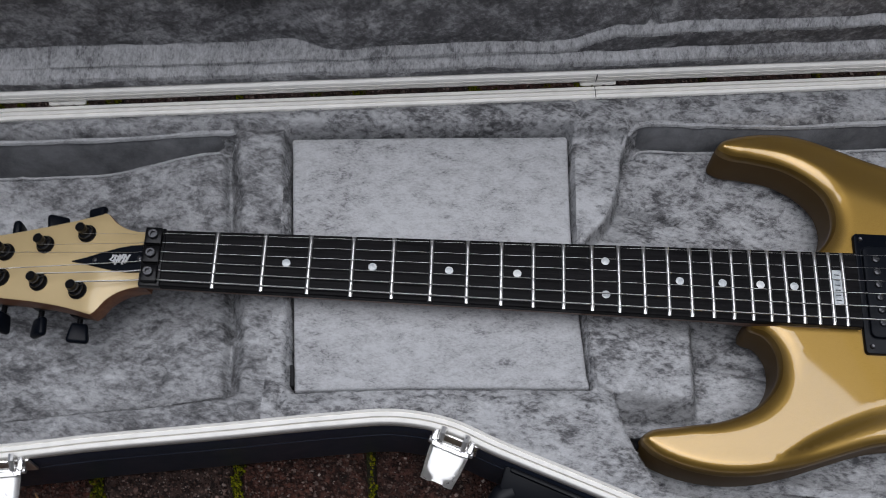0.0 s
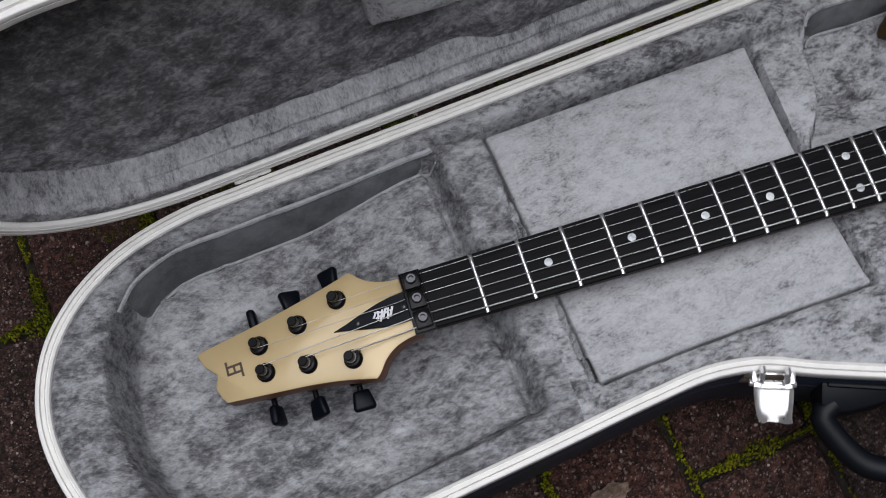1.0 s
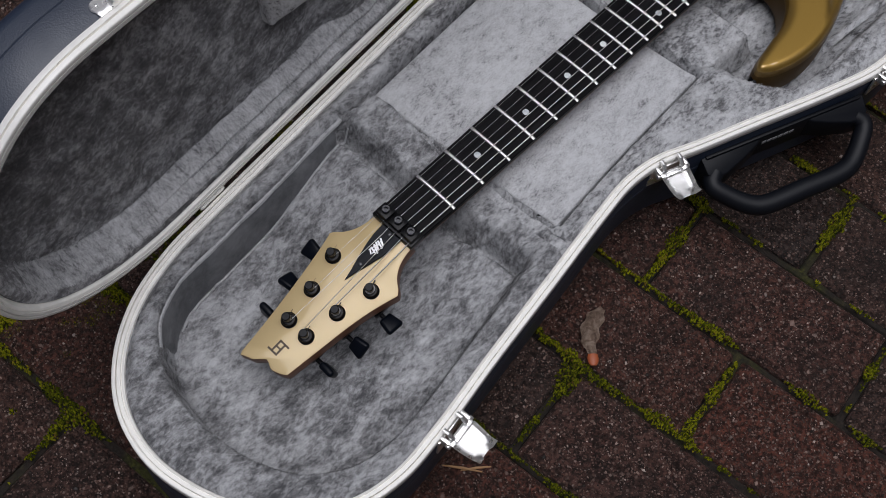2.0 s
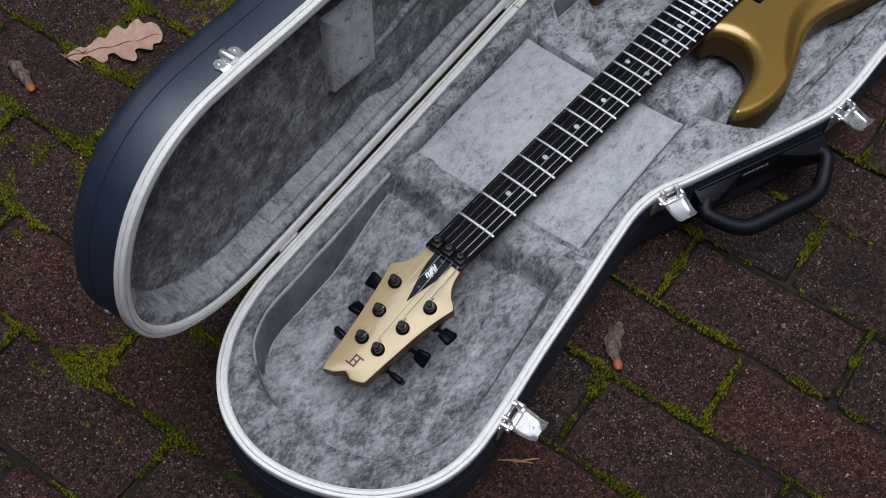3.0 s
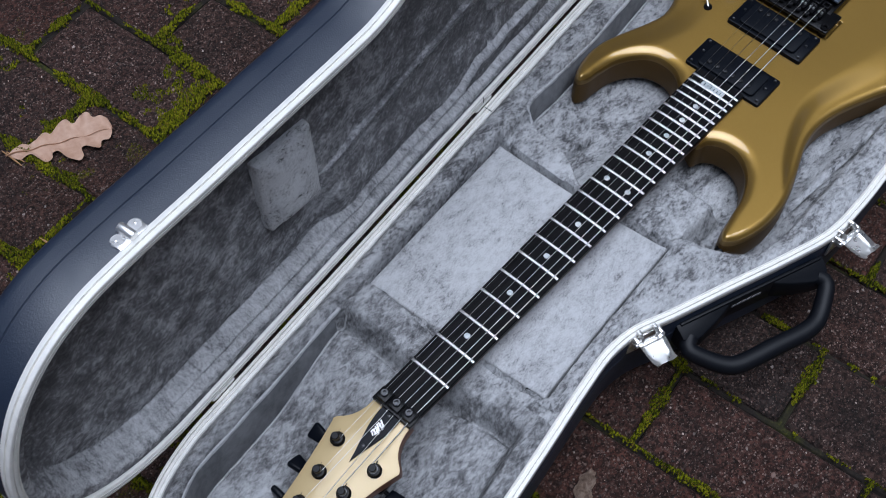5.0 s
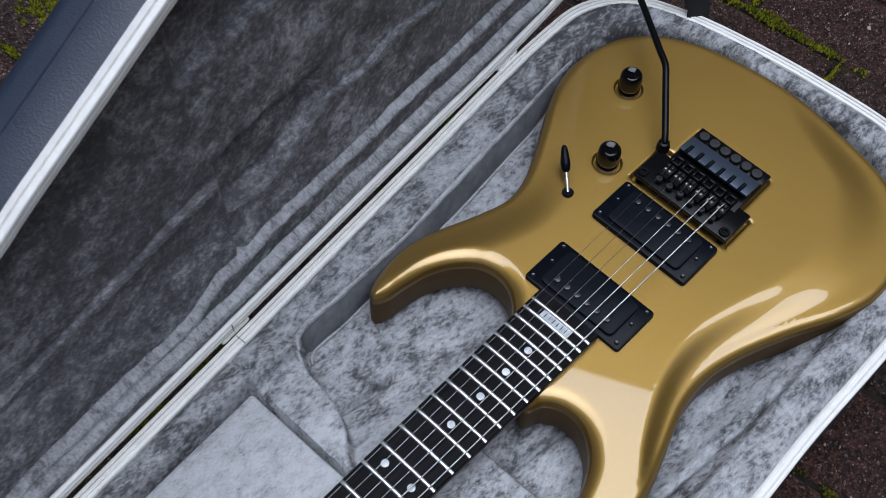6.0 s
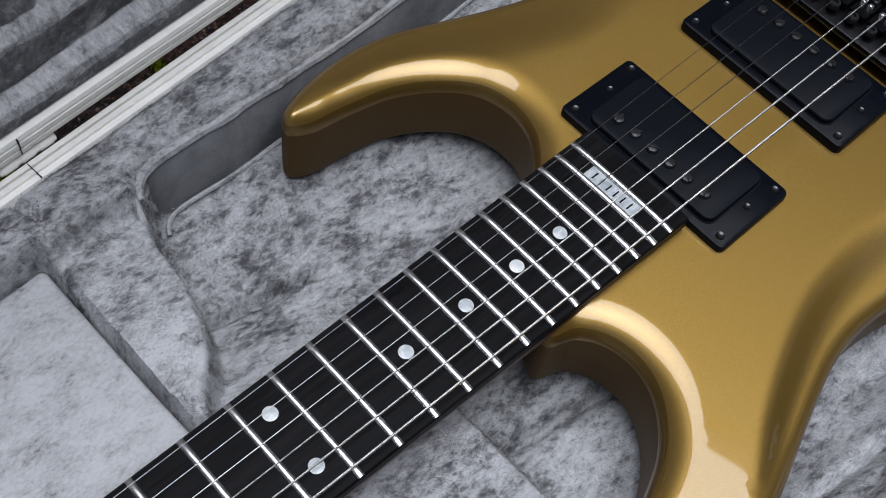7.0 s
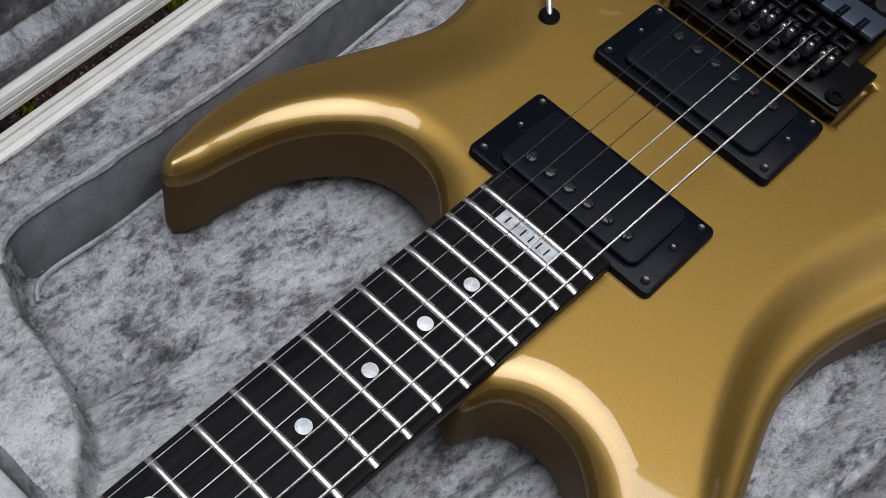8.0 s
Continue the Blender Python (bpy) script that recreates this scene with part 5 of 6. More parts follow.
# truss rod cover and marks on the headstock
cover = np.array([(0.0, 0.0105), (0.012, 0.0102), (0.022, 0.0088), (0.034, 0.0058), (0.046, 0.0024), (0.0565, 0.0), (0.046, -0.0024), (0.034, -0.0058), (0.022, -0.0088), (0.012, -0.0102), (0.0, -0.0105)])
b = sweep(cover + np.array([0.0015, 0.0]), [(0.0, 0.0001), (0.0, 0.0016), (0.0005, 0.0020)], cap=(True, True))
b.transform(HEAD_M)
rod = part("truss_rod_cover", b, BLACK_PLASTIC, guitar, "black pointed truss rod cover", sharp=30)
for s in (0.006, 0.040):
    part("screw", lathe([(0.0017, 0.0018), (0.0017, 0.0023), (0.0012, 0.0027)], 14, HEAD_M @ Matrix.Translation((s, 0, 0))), BLACK_STEEL, rod)
o = HEAD_M @ Vector((0.0205, 0.0, 0.0022))
bars("silver_mark", [(-0.0055, 0.0003, 0.0075, 0.0016, 62), (-0.0030, 0.0006, 0.0080, 0.0014, 74), (-0.0008, -0.0006, 0.0070, 0.0016, 58), (0.0018, 0.0006, 0.0085, 0.0014, 66),
                     (0.0040, -0.0004, 0.0060, 0.0015, 78), (0.0062, -0.0012, 0.0050, 0.0012, 55), (0.0, 0.0, 0.0130, 0.0009, 12), (0.0030, -0.0022, 0.0070, 0.0009, -14)],
     WHITE_INK, rod, o, HX, Vector((0, -1, 0)), 0.0003, "silver mark of plain strokes")
o = HEAD_M @ Vector((0.1335, 0.0, 0.0001))
bars("headstock_mark", [(0.0, -0.0026, 0.0120, 0.0017, 0), (0.0052, -0.0044, 0.0017, 0.0050, 0), (-0.0052, -0.0006, 0.0017, 0.0050, 0), (0.0, 0.0026, 0.0120, 0.0017, 0), (-0.0052, 0.0044, 0.0017, 0.0050, 0), (0.0052, 0.0006, 0.0017, 0.0050, 0), (0.0, 0.0, 0.0015, 0.0050, 0)],
     BROWN_INK, head, o, HX, Vector((0, -1, 0)), 0.0003, "dark brown mark of plain bars")

# locking nut
nut = part("locking_nut", rbox(0.0150, 0.0445, 0.0058, 0.0008, 2, Matrix.Translation((-0.0078, 0, 0.1180))), BLACK_METAL, guitar, "black locking nut")
for y in (-0.0143, 0.0, 0.0143):
    b = rbox(0.0118, 0.0125, 0.0050, 0.0010, 2, Matrix.Translation((-0.0078, y, 0.1236)))
    clamp = part("clamp", b, BLACK_METAL, nut)
    part("clamp_bolt", lathe([(0.0035, 0.1258), (0.0035, 0.1288), (0.0031, 0.1292), (0.0019, 0.1292), (0.0017, 0.1272)], 18, Matrix.Translation((-0.0078, y, 0))), BLACK_STEEL, clamp)

# pickups
for px, pz, pole in ((0.5205, 0.1155, -1), (0.6005, 0.1165, 1)):
    ring_line = []
    for cx, cy, a0 in ((1, 1, 0), (-1, 1, 90), (-1, -1, 180), (1, -1, 270)):
        for a in range(0, 91, 15):
            ring_line.append((px + cx * 0.0195 + 0.003 * math.cos(radians(a0 + a)), cy * 0.0435 + 0.003 * math.sin(radians(a0 + a))))
    ring_line = np.array(ring_line)
    b = sweep(ring_line, [(0.0, BODY_Z - 0.001), (0.0, pz - 0.0010), (0.0003, pz - 0.0003), (0.0010, pz)], cap=(False, True))
    pickup = part("pickup", b, BLACK_PLASTIC, guitar, "black humbucker pickup in a black ring", sharp=30)
    cov = []
    for cx, cy, a0 in ((1, 1, 0), (-1, 1, 90), (-1, -1, 180), (1, -1, 270)):
        for a in range(0, 91, 15):
            cov.append((px + cx * 0.0137 + 0.0045 * math.cos(radians(a0 + a)), cy * 0.0307 + 0.0045 * math.sin(radians(a0 + a))))
    b = sweep(np.array(cov), [(-0.0007, pz - 0.0002), (-0.0007, pz + 0.0003), (0.0, pz + 0.0003), (0.0, pz + 0.0022), (0.0004, pz + 0.0028), (0.0012, pz + 0.0031)], cap=(False, True))
    part("cover", b, SATIN_BLACK, pickup, "satin black pickup cover", sharp=30)
    for i in range(6):
        y = (i - 2.5) * (0.0098 if pole < 0 else 0.0101)
        b = lathe([(0.0028, pz + 0.0030), (0.0028, pz + 0.0037), (0.0022, pz + 0.0045), (0.0010, pz + 0.0047)], 18, Matrix.Translation((px + pole * 0.0095, y, 0)))
        rbox(0.0052, 0.0007, 0.0006, 0.0, m=Matrix.Translation((px + pole * 0.0095, y, pz + 0.0047)) @ Matrix.Rotation(radians(25 + 31 * i), 4, "Z"), bm=b)
        part("pole_screw", b, BLACK_STEEL, pickup, "slotted black pole screw")
    for sx in (-1, 1):
        for sy in (-1, 1):
            part("ring_screw", lathe([(0.0019, pz - 0.0003), (0.0019, pz + 0.0005), (0.0014, pz + 0.0012), (0.0005, pz + 0.0009)], 14, Matrix.Translation((px + sx * 0.0180, sy * 0.0415, 0))), BLACK_STEEL, pickup)
    for sy in (-1, 1):
        part("height_screw", lathe([(0.0016, pz - 0.0002), (0.0016, pz + 0.0006), (0.0012, pz + 0.0011), (0.0005, pz + 0.0008)], 14, Matrix.Translation((px + 0.002, sy * 0.0395, 0))), BLACK_STEEL, pickup)

# double-locking tremolo bridge
b = rbox(0.036, 0.0930, 0.0040, 0.0012, 2, Matrix.Translation((0.6480, 0.0, 0.1195)))
bridge = part("tremolo_bridge", b, BLACK_METAL, guitar, "black double-locking tremolo bridge", sharp=30)
part("rear_plate", rbox(0.054, 0.0700, 0.0040, 0.0012, 2, Matrix.Translation((0.6850, -0.0005, 0.1198))), BLACK_METAL, bridge, sharp=30)
part("tuner_block", rbox(0.014, 0.0700, 0.0060, 0.0012, 2, Matrix.Translation((0.7030, -0.0005, 0.1215))), BLACK_METAL, bridge, sharp=30)
for sy in (-0.0410, 0.0410):
    part("pivot_stud", lathe([(0.0046, 0.1105), (0.0046, 0.1228), (0.0040, 0.1234), (0.0022, 0.1234), (0.0020, 0.1218)], 20, Matrix.Translation((0.6360, sy, 0))), BLACK_METAL, bridge)
for i in range(6):
    y = (i - 2.5) * 0.0106
    sad = rbox(0.0270, 0.0094, 0.0050, 0.0012, 2, Matrix.Translation((0.6560, y, 0.1234)))
    rbox(0.0060, 0.0090, 0.0030, 0.0006, 1, Matrix.Translation((0.6440, y, 0.1250)), sad)
    saddle = part("saddle", sad, BLACK_METAL, bridge, sharp=30)
    # open frame that holds the string block
    fr = rbox(0.0024, 0.0092, 0.0042, 0.0005, 1, Matrix.Translation((0.6580, y, 0.1272)))
    rbox(0.0030, 0.0092, 0.0042, 0.0005, 1, Matrix.Translation((0.6660, y, 0.1272)), fr)
    for sy in (-1, 1):
        rbox(0.0100, 0.0024, 0.0042, 0.0005, 1, Matrix.Translation((0.6620, y + sy * 0.0034, 0.1272)), fr)
    part("string_lock", fr, BLACK_METAL, saddle, sharp=30)
    for sy in (-1, 1):
        part("roller", rbox(0.0032, 0.0026, 0.0030, 0.0005, 1, Matrix.Translation((0.6485, y + sy * 0.0019, 0.1268)) @ Matrix.Rotation(radians(18), 4, "Y")), BRIGHT_STEEL, saddle, "bright worn metal bit")
        part("step_block", rbox(0.0036, 0.0028, 0.0030, 0.0005, 1, Matrix.Translation((0.6532, y + sy * 0.0019, 0.1272))), BLACK_STEEL, saddle)
    part("saddle_bolt", lathe([(0.0030, 0.1238), (0.0030, 0.1262), (0.0026, 0.1268), (0.0015, 0.1268), (0.0014, 0.1256)], 16, Matrix.Translation((0.6375, y, 0))), BLACK_STEEL, saddle)
    part("fine_tuner", lathe([(0.0046, 0.0), (0.0050, 0.0008), (0.0050, 0.0034), (0.0044, 0.0042), (0.0012, 0.0043)], 8, Matrix.Translation((0.7010, y, 0.1240)) @ Matrix.Rotation(radians(-4), 4, "Y")), TUNER_GREY, bridge, "dark grey fine tuner")
part("tuner_bar", rbox(0.0210, 0.0680, 0.0030, 0.0010, 2, Matrix.Translation((0.6835, -0.0005, 0.1278)) @ Matrix.Rotation(radians(6), 4, "Y")), BLUED, bridge, "blue-grey fine tuner plate")
for i in range(6):
    y = (i - 2.5) * 0.0106
    part("spring_slot", rbox(0.0120, 0.0036, 0.0014, 0.0004, 1, Matrix.Translation((0.6780, y, 0.1296)) @ Matrix.Rotation(radians(6), 4, "Y")), BLACK_PLASTIC, bridge)
    part("leaf_spring", rbox(0.0080, 0.0014, 0.0010, 0.0004, 1, Matrix.Translation((0.6792, y, 0.1299)) @ Matrix.Rotation(radians(6), 4, "Y")), TUNER_GREY, bridge)

for ob in (bridge, *bridge.children_recursive):
    for v in ob.data.vertices:
        v.co.z -= 0.0018 + 0.0024 * float(step(v.co.x, 0.64, 0.70))
        v.co.x = 0.632 + (v.co.x - 0.632) * 0.96

arm_path = [(0.6672, 0.0452, 0.1190), (0.6675, 0.0455, 0.1280), (0.6710, 0.0486, 0.1312)]
arm_path += [(0.671 + 0.0405 * f, 0.0486 + 0.0349 * f, 0.1312 + 0.0163 * f) for f in np.linspace(0.1, 1, 12)]
arm_path += [(0.7150, 0.0868, 0.1483), (0.7185, 0.0915, 0.1487), (0.7230, 0.0985, 0.1488)]
arm_path += [(0.723 + 0.052 * f, 0.0985 + 0.0745 * f, 0.1488 + 0.001 * f) for f in np.linspace(0.15, 1, 10)]
arm = part("tremolo_arm", tube(arm_path, 0.0029, 14), BLACK_METAL, guitar, "bent black tremolo arm")
part("arm_collar", lathe([(0.0056, 0.1175), (0.0056, 0.1225), (0.0046, 0.1240), (0.0046, 0.1262), (0.0036, 0.1270)], 20, Matrix.Translation((0.6673, 0.0453, 0))), BLACK_METAL, arm)

for kx, ky in KNOBS:
    kb = lathe([(0.0092, 0.1070), (0.0097, 0.1090), (0.0097, 0.1170), (0.0095, 0.1240), (0.0090, 0.1275), (0.0079, 0.1294), (0.0066, 0.1299), (0.0052, 0.1290), (0.0010, 0.1286)], 36, Matrix.Translation((kx, ky, 0.001)))
    part("control_knob", kb, GLOSS_BLACK, guitar, "gloss black control knob")
sw = part("selector_switch", lathe([(0.0048, BODY_Z - 0.001), (0.0048, BODY_Z + 0.0014), (0.0040, BODY_Z + 0.0022), (0.0026, BODY_Z + 0.0022)], 22, Matrix.Translation((0.582, 0.074, 0))), BLACK_METAL, guitar, "toggle switch with a black tip")
tip0, tip1 = Vector((0.582, 0.074, BODY_Z + 0.001)), Vector((0.5960, 0.0905, BODY_Z + 0.013))
part("lever", tube([tip0, tip0.lerp(tip1, 0.75)], [0.0014, 0.0012], 10), NICKEL, sw, "bright metal lever")
part("lever_tip", tube([tip0.lerp(tip1, f) for f in (0.66, 0.74, 0.95, 1.3, 1.5, 1.56)], [0.0016, 0.0034, 0.0042, 0.0032, 0.0022, 0.0009], 14), BLACK_PLASTIC, sw, "black lever tip")
bt = look((0.3385, -0.1130, 0.088), (0.300, -0.1000, 0.088))
part("strap_button", lathe([(0.0070, -0.001), (0.0045, 0.003), (0.0040, 0.008), (0.0062, 0.011), (0.0068, 0.013), (0.0058, 0.0145)], 20, bt @ Matrix.Rotation(radians(180), 4, "X")), BLACK_METAL, guitar, "black strap button")

# six strings, thin plain ones on the hinge side
for i in range(6):
    f = (2.5 - i) / 2.5
    r = (0.00013, 0.00017, 0.00022, 0.00033, 0.00046, 0.00058)[i]
    yn, yb = 0.0180 * f, 0.0265 * f
    s, y = TUNERS[i] if i < 3 else TUNERS[8 - i]
    post = HEAD_M @ Vector((s, -y + (0.0034 if i < 3 else -0.0034), 0.0084))
    zn = BOARD_Z + 0.0016
    path = [post, HEAD_M @ Vector((0.0095, -yn, 0.0042)), (-0.0125, yn, 0.1212), (-0.0012, yn, zn), (0.2, yn + (yb - yn) * 0.2 / 0.652, zn + 0.0012), (0.45, yn + (yb - yn) * 0.45 / 0.652, zn + 0.0025), (0.6480, yb, 0.1292), (0.6545, yb, 0.1262)]
    part("string", tube(path, r, 6), STEEL if i < 3 else WOUND, guitar)
    b = lathe([(0.0030, 0.0078), (0.0031 + 2 * r, 0.0080), (0.0031 + 2 * r, 0.0086), (0.0030, 0.0088)], 16, HEAD_M @ Matrix.Translation((s, -y, 0)))
    tail = HEAD_M @ Vector((s - 0.002, -y, 0.0084))
    tube([tail, HEAD_M @ Vector((s - 0.008, -y - 0.002, 0.0075))], r, 5, b)
    part("string_end", b, BLACK_STEEL, guitar)

# ---------------------------------------------------------------- ground
P0, PITCH, LENGTH = 0.0365, 0.1025, 0.2075
GROUND_TURN = math.atan2(-0.1, 1.0)


ground = tagged(new("ground", bpy.data.meshes.new("ground")), "dark wet soil and moss bed under the pavers", "ground", kind="structure")
N = 330
gu, gv = np.meshgrid(np.linspace(-0.95, 1.25, N), np.linspace(-0.85, 1.05, N), indexing="ij")
gu, gv = gu.ravel(), gv.ravel()
row = np.floor((gu - P0) / PITCH)
to_row = np.minimum((gu - P0) - row * PITCH, (row + 1) * PITCH - (gu - P0))
shift = np.where(row % 2 == 0, -0.28, -0.172)
cq = (gv - shift) / LENGTH
to_cross = np.minimum(cq - np.floor(cq), np.ceil(cq) - cq) * LENGTH
joint = np.minimum(to_row, to_cross)
lush = fractal(gu, gv, 5, 3) * 0.5 + 0.25 * step(gv, 0.15, 0.5) + 0.12
gz = np.where(joint < 0.0075, -0.0070 + 0.0065 * np.clip(lush, 0, 1), -0.016) + 0.0012 * fractal(gu, gv, 90, 2)
gxw, gyw = (gu - 0.1 * gv), (gv + 0.1 * gu)
verts = list(zip(gxw, gyw, gz))
faces = [(i * N + j, (i + 1) * N + j, (i + 1) * N + j + 1, i * N + j + 1) for i in range(N - 1) for j in range(N - 1)]
far = 400.0
base = len(verts)
verts += [(-far, -far, -0.016), (far, -far, -0.016), (far, far, -0.016), (-far, far, -0.016)]
edges4 = [[i * N for i in range(N)], [(N - 1) * N + j for j in range(N)], [i * N + N - 1 for i in range(N - 1, -1, -1)], [j for j in range(N - 1, -1, -1)]]
for s in range(4):
    faces.append([base + s, base + (s + 1) % 4] + edges4[s][::-1])
ground.data.from_pydata([tuple(map(float, v)) for v in verts], [], faces)
ground.data.materials.append(JOINT)

# paving stones: a few worn shapes, laid in running bond
rng = random.Random(5)
stone_meshes = []
for s in range(6):
    b = bmesh.new()
    bmesh.ops.create_cube(b, size=1)
    bmesh.ops.scale(b, vec=(0.0965, 0.2005, 0.05), verts=b.verts)
    bmesh.ops.translate(b, vec=(0, 0, -0.025), verts=b.verts)
    top = [e for e in b.edges if all(v.co.z > -0.01 for v in e.verts)]
    side = [e for e in b.edges if abs(e.verts[0].co.z - e.verts[1].co.z) > 0.01]
    bmesh.ops.bevel(b, geom=top + side, offset=0.0065, segments=3, affect="EDGES", profile=0.6)
    for v in b.verts:
        v.co += Vector((rng.uniform(-1, 1), rng.uniform(-1, 1), rng.uniform(-1, 0.4))) * 0.0009
    me = bpy.data.meshes.new("paver")
    b.to_mesh(me)
    b.free()
    me.materials.append(PAVER)
    stone_meshes.append(me)
rest_v, rest_f = [], []
for r in range(-48, 50):
    off = -0.28 if r % 2 == 0 else -0.172
    for c in range(-24, 26):
        p, q = P0 + (r + 0.5) * PITCH, off + (c + 0.5) * LENGTH
        m = Matrix.Translation((p - 0.1 * q, q + 0.1 * p, rng.uniform(-0.0025, 0.0005))) @ Matrix.Rotation(GROUND_TURN * -1 + rng.uniform(-0.008, 0.008), 4, "Z") @ Matrix.Rotation(rng.uniform(-0.006, 0.006), 4, "X")
        me = rng.choice(stone_meshes)
        if -0.75 < p < 1.05 and -0.62 < q < 0.85:
            link_mesh("paver", me, None, ground, m=m, smooth=False)
        else:
            k0 = len(rest_v)
            for hx, hy, z in ((0.0425, 0.0945, 0.0), (0.04825, 0.10025, -0.004), (0.04825, 0.10025, -0.03)):
                rest_v += [tuple(m @ Vector((sx * hx, sy * hy, z))) for sx, sy in ((-1, -1), (1, -1), (1, 1), (-1, 1))]
            rest_f += [[k0, k0 + 1, k0 + 2, k0 + 3]] + [[k0 + a + 4, k0 + a + 4 + e, k0 + a + e, k0 + a] for ring in (0, 4) for a, e in ((ring, 1), (ring + 1, 1), (ring + 2, 1), (ring + 3, -3))]
tagged(from_lists("distant_pavers", rest_v, rest_f, PAVER, ground, "", False), "rows of brown pavers further out", kind="stuff")

# moss tufts in and over the joints
mr = np.random.default_rng(11)


mp, mq = mr.uniform(-0.75, 1.05, 1900000), mr.uniform(-0.62, 0.85, 1900000)
m_row = np.floor((mp - P0) / PITCH)
m_dr = (mp - P0) - m_row * PITCH
m_dr = np.minimum(m_dr, PITCH - m_dr)
m_cc = (mq - np.where(m_row % 2 == 0, -0.28, -0.172)) / LENGTH
m_d = np.minimum(m_dr, np.abs(m_cc - np.round(m_cc)) * LENGTH)
m_n1, m_n2, m_n3 = soft_noise(mp, mq, 9, 1), soft_noise(mp, mq, 34, 2), soft_noise(mp, mq, 110, 3)
rich = np.clip((mq - 0.10) / 0.18, 0, 1)
sparse = step(mp, 0.08, 0.26)
m_w = 0.0016 + 0.0072 * np.clip(0.12 + m_n1 * 0.9 + 0.9 * m_n2 + (0.5 - 0.3 * sparse) * rich, 0, 2.0) + 0.0026 * m_n3
patchy = (rich > 0.4) & (m_n1 + 0.9 * m_n2 + 0.8 * m_n3 > 0.60 + 0.12 * step(mp, -0.14, 0.0) + 0.30 * sparse) & (mr.random(len(mp)) < 0.55)
keep = ((m_d < m_w) & (mr.random(len(mp)) < 1.25 - m_d / np.maximum(m_w, 0.001)) & (m_n1 + 0.7 * m_n2 + 0.4 * m_n3 > -0.34 - 0.45 * rich)) | patchy
mp, mq, m_d, m_w = mp[keep], mq[keep], m_d[keep], np.maximum(m_w[keep], 0.002)
mx, my = mp - 0.1 * mq, mq + 0.1 * mp
mound = np.clip(1 - m_d / m_w, 0, 1)
m_z = np.where(m_d < 0.0035, -0.0030, -0.0010) + 0.0065 * np.sqrt(mound)
m_h = mr.uniform(0.0012, 0.0034, len(mp))
m_r = mr.uniform(0.0007, 0.0016, len(mp))
m_a = mr.uniform(0, 6.28, len(mp))
tv = np.empty((len(mp), 4, 3))
for j in range(3):
    tv[:, j, 0], tv[:, j, 1], tv[:, j, 2] = mx + m_r * np.cos(m_a + j * 2.094), my + m_r * np.sin(m_a + j * 2.094), m_z - 0.0012
tv[:, 3, 0], tv[:, 3, 1], tv[:, 3, 2] = mx + m_r * 0.6 * np.cos(m_a * 3), my + m_r * 0.6 * np.sin(m_a * 3), m_z + m_h
idx = np.arange(len(mp))[:, None] * 4
tf = np.concatenate([idx + np.array([[0, 1, 3]]), idx + np.array([[1, 2, 3]]), idx + np.array([[2, 0, 3]])])
moss_mesh = bpy.data.meshes.new("moss")
moss_mesh.vertices.add(len(mp) * 4)
moss_mesh.vertices.foreach_set("co", tv.ravel())
moss_mesh.loops.add(len(tf) * 3)
moss_mesh.loops.foreach_set("vertex_index", tf.ravel())
moss_mesh.polygons.add(len(tf))
moss_mesh.polygons.foreach_set("loop_start", np.arange(len(tf)) * 3)
moss_mesh.update(calc_edges=True)
tagged(link_mesh("moss", moss_mesh, MOSS, None, smooth=False), "green and yellowish moss cushions along the paver joints", "moss", kind="stuff")


# coarse grit standing proud of the pavers
gr = np.random.default_rng(23)
gn = 150000
gp, gq = gr.uniform(-0.55, 1.05, gn), gr.uniform(-0.55, 0.80, gn)
g_row = np.floor((gp - P0) / PITCH)
g_dr = (gp - P0) - g_row * PITCH
g_cc = (gq - np.where(g_row % 2 == 0, -0.28, -0.172)) / LENGTH
g_keep = np.minimum(np.minimum(g_dr, PITCH - g_dr), np.abs(g_cc - np.round(g_cc)) * LENGTH) > 0.0085
gp, gq = gp[g_keep], gq[g_keep]
gn = len(gp)
g_c = np.stack([gp - 0.1 * gq, gq + 0.1 * gp, gr.uniform(-0.0016, -0.0004, gn)], 1)
g_r = 0.0007 * np.exp(gr.normal(0, 0.42, gn))
g_a = gr.uniform(0, 6.28, gn)
gv = np.empty((gn, 5, 3))
for j in range(4):
    a = g_a + j * 1.571 + gr.normal(0, 0.25, gn)
    q = g_r * gr.uniform(0.7, 1.3, gn)
    gv[:, j] = g_c + np.stack([q * np.cos(a), q * np.sin(a), 0 * a - 0.0006], 1)
gv[:, 4] = g_c + np.stack([0.3 * g_r * np.cos(3 * g_a), 0.3 * g_r * np.sin(5 * g_a), g_r * gr.uniform(0.6, 1.2, gn) + 0.0008], 1)
g_i = np.arange(gn)[:, None] * 5
g_f = np.concatenate([g_i + np.array([[j, (j + 1) % 4, 4]]) for j in range(4)])
grit_mesh = bpy.data.meshes.new("grit")
grit_mesh.vertices.add(gn * 5)
grit_mesh.vertices.foreach_set("co", gv.ravel())
grit_mesh.loops.add(len(g_f) * 3)
grit_mesh.loops.foreach_set("vertex_index", g_f.ravel())
grit_mesh.polygons.add(len(g_f))
grit_mesh.polygons.foreach_set("loop_start", np.arange(len(g_f)) * 3)
grit_mesh.update(calc_edges=True)
tagged(link_mesh("grit", grit_mesh, GRIT, ground, smooth=False), "brown and grey grit set in the pavers", kind="stuff")

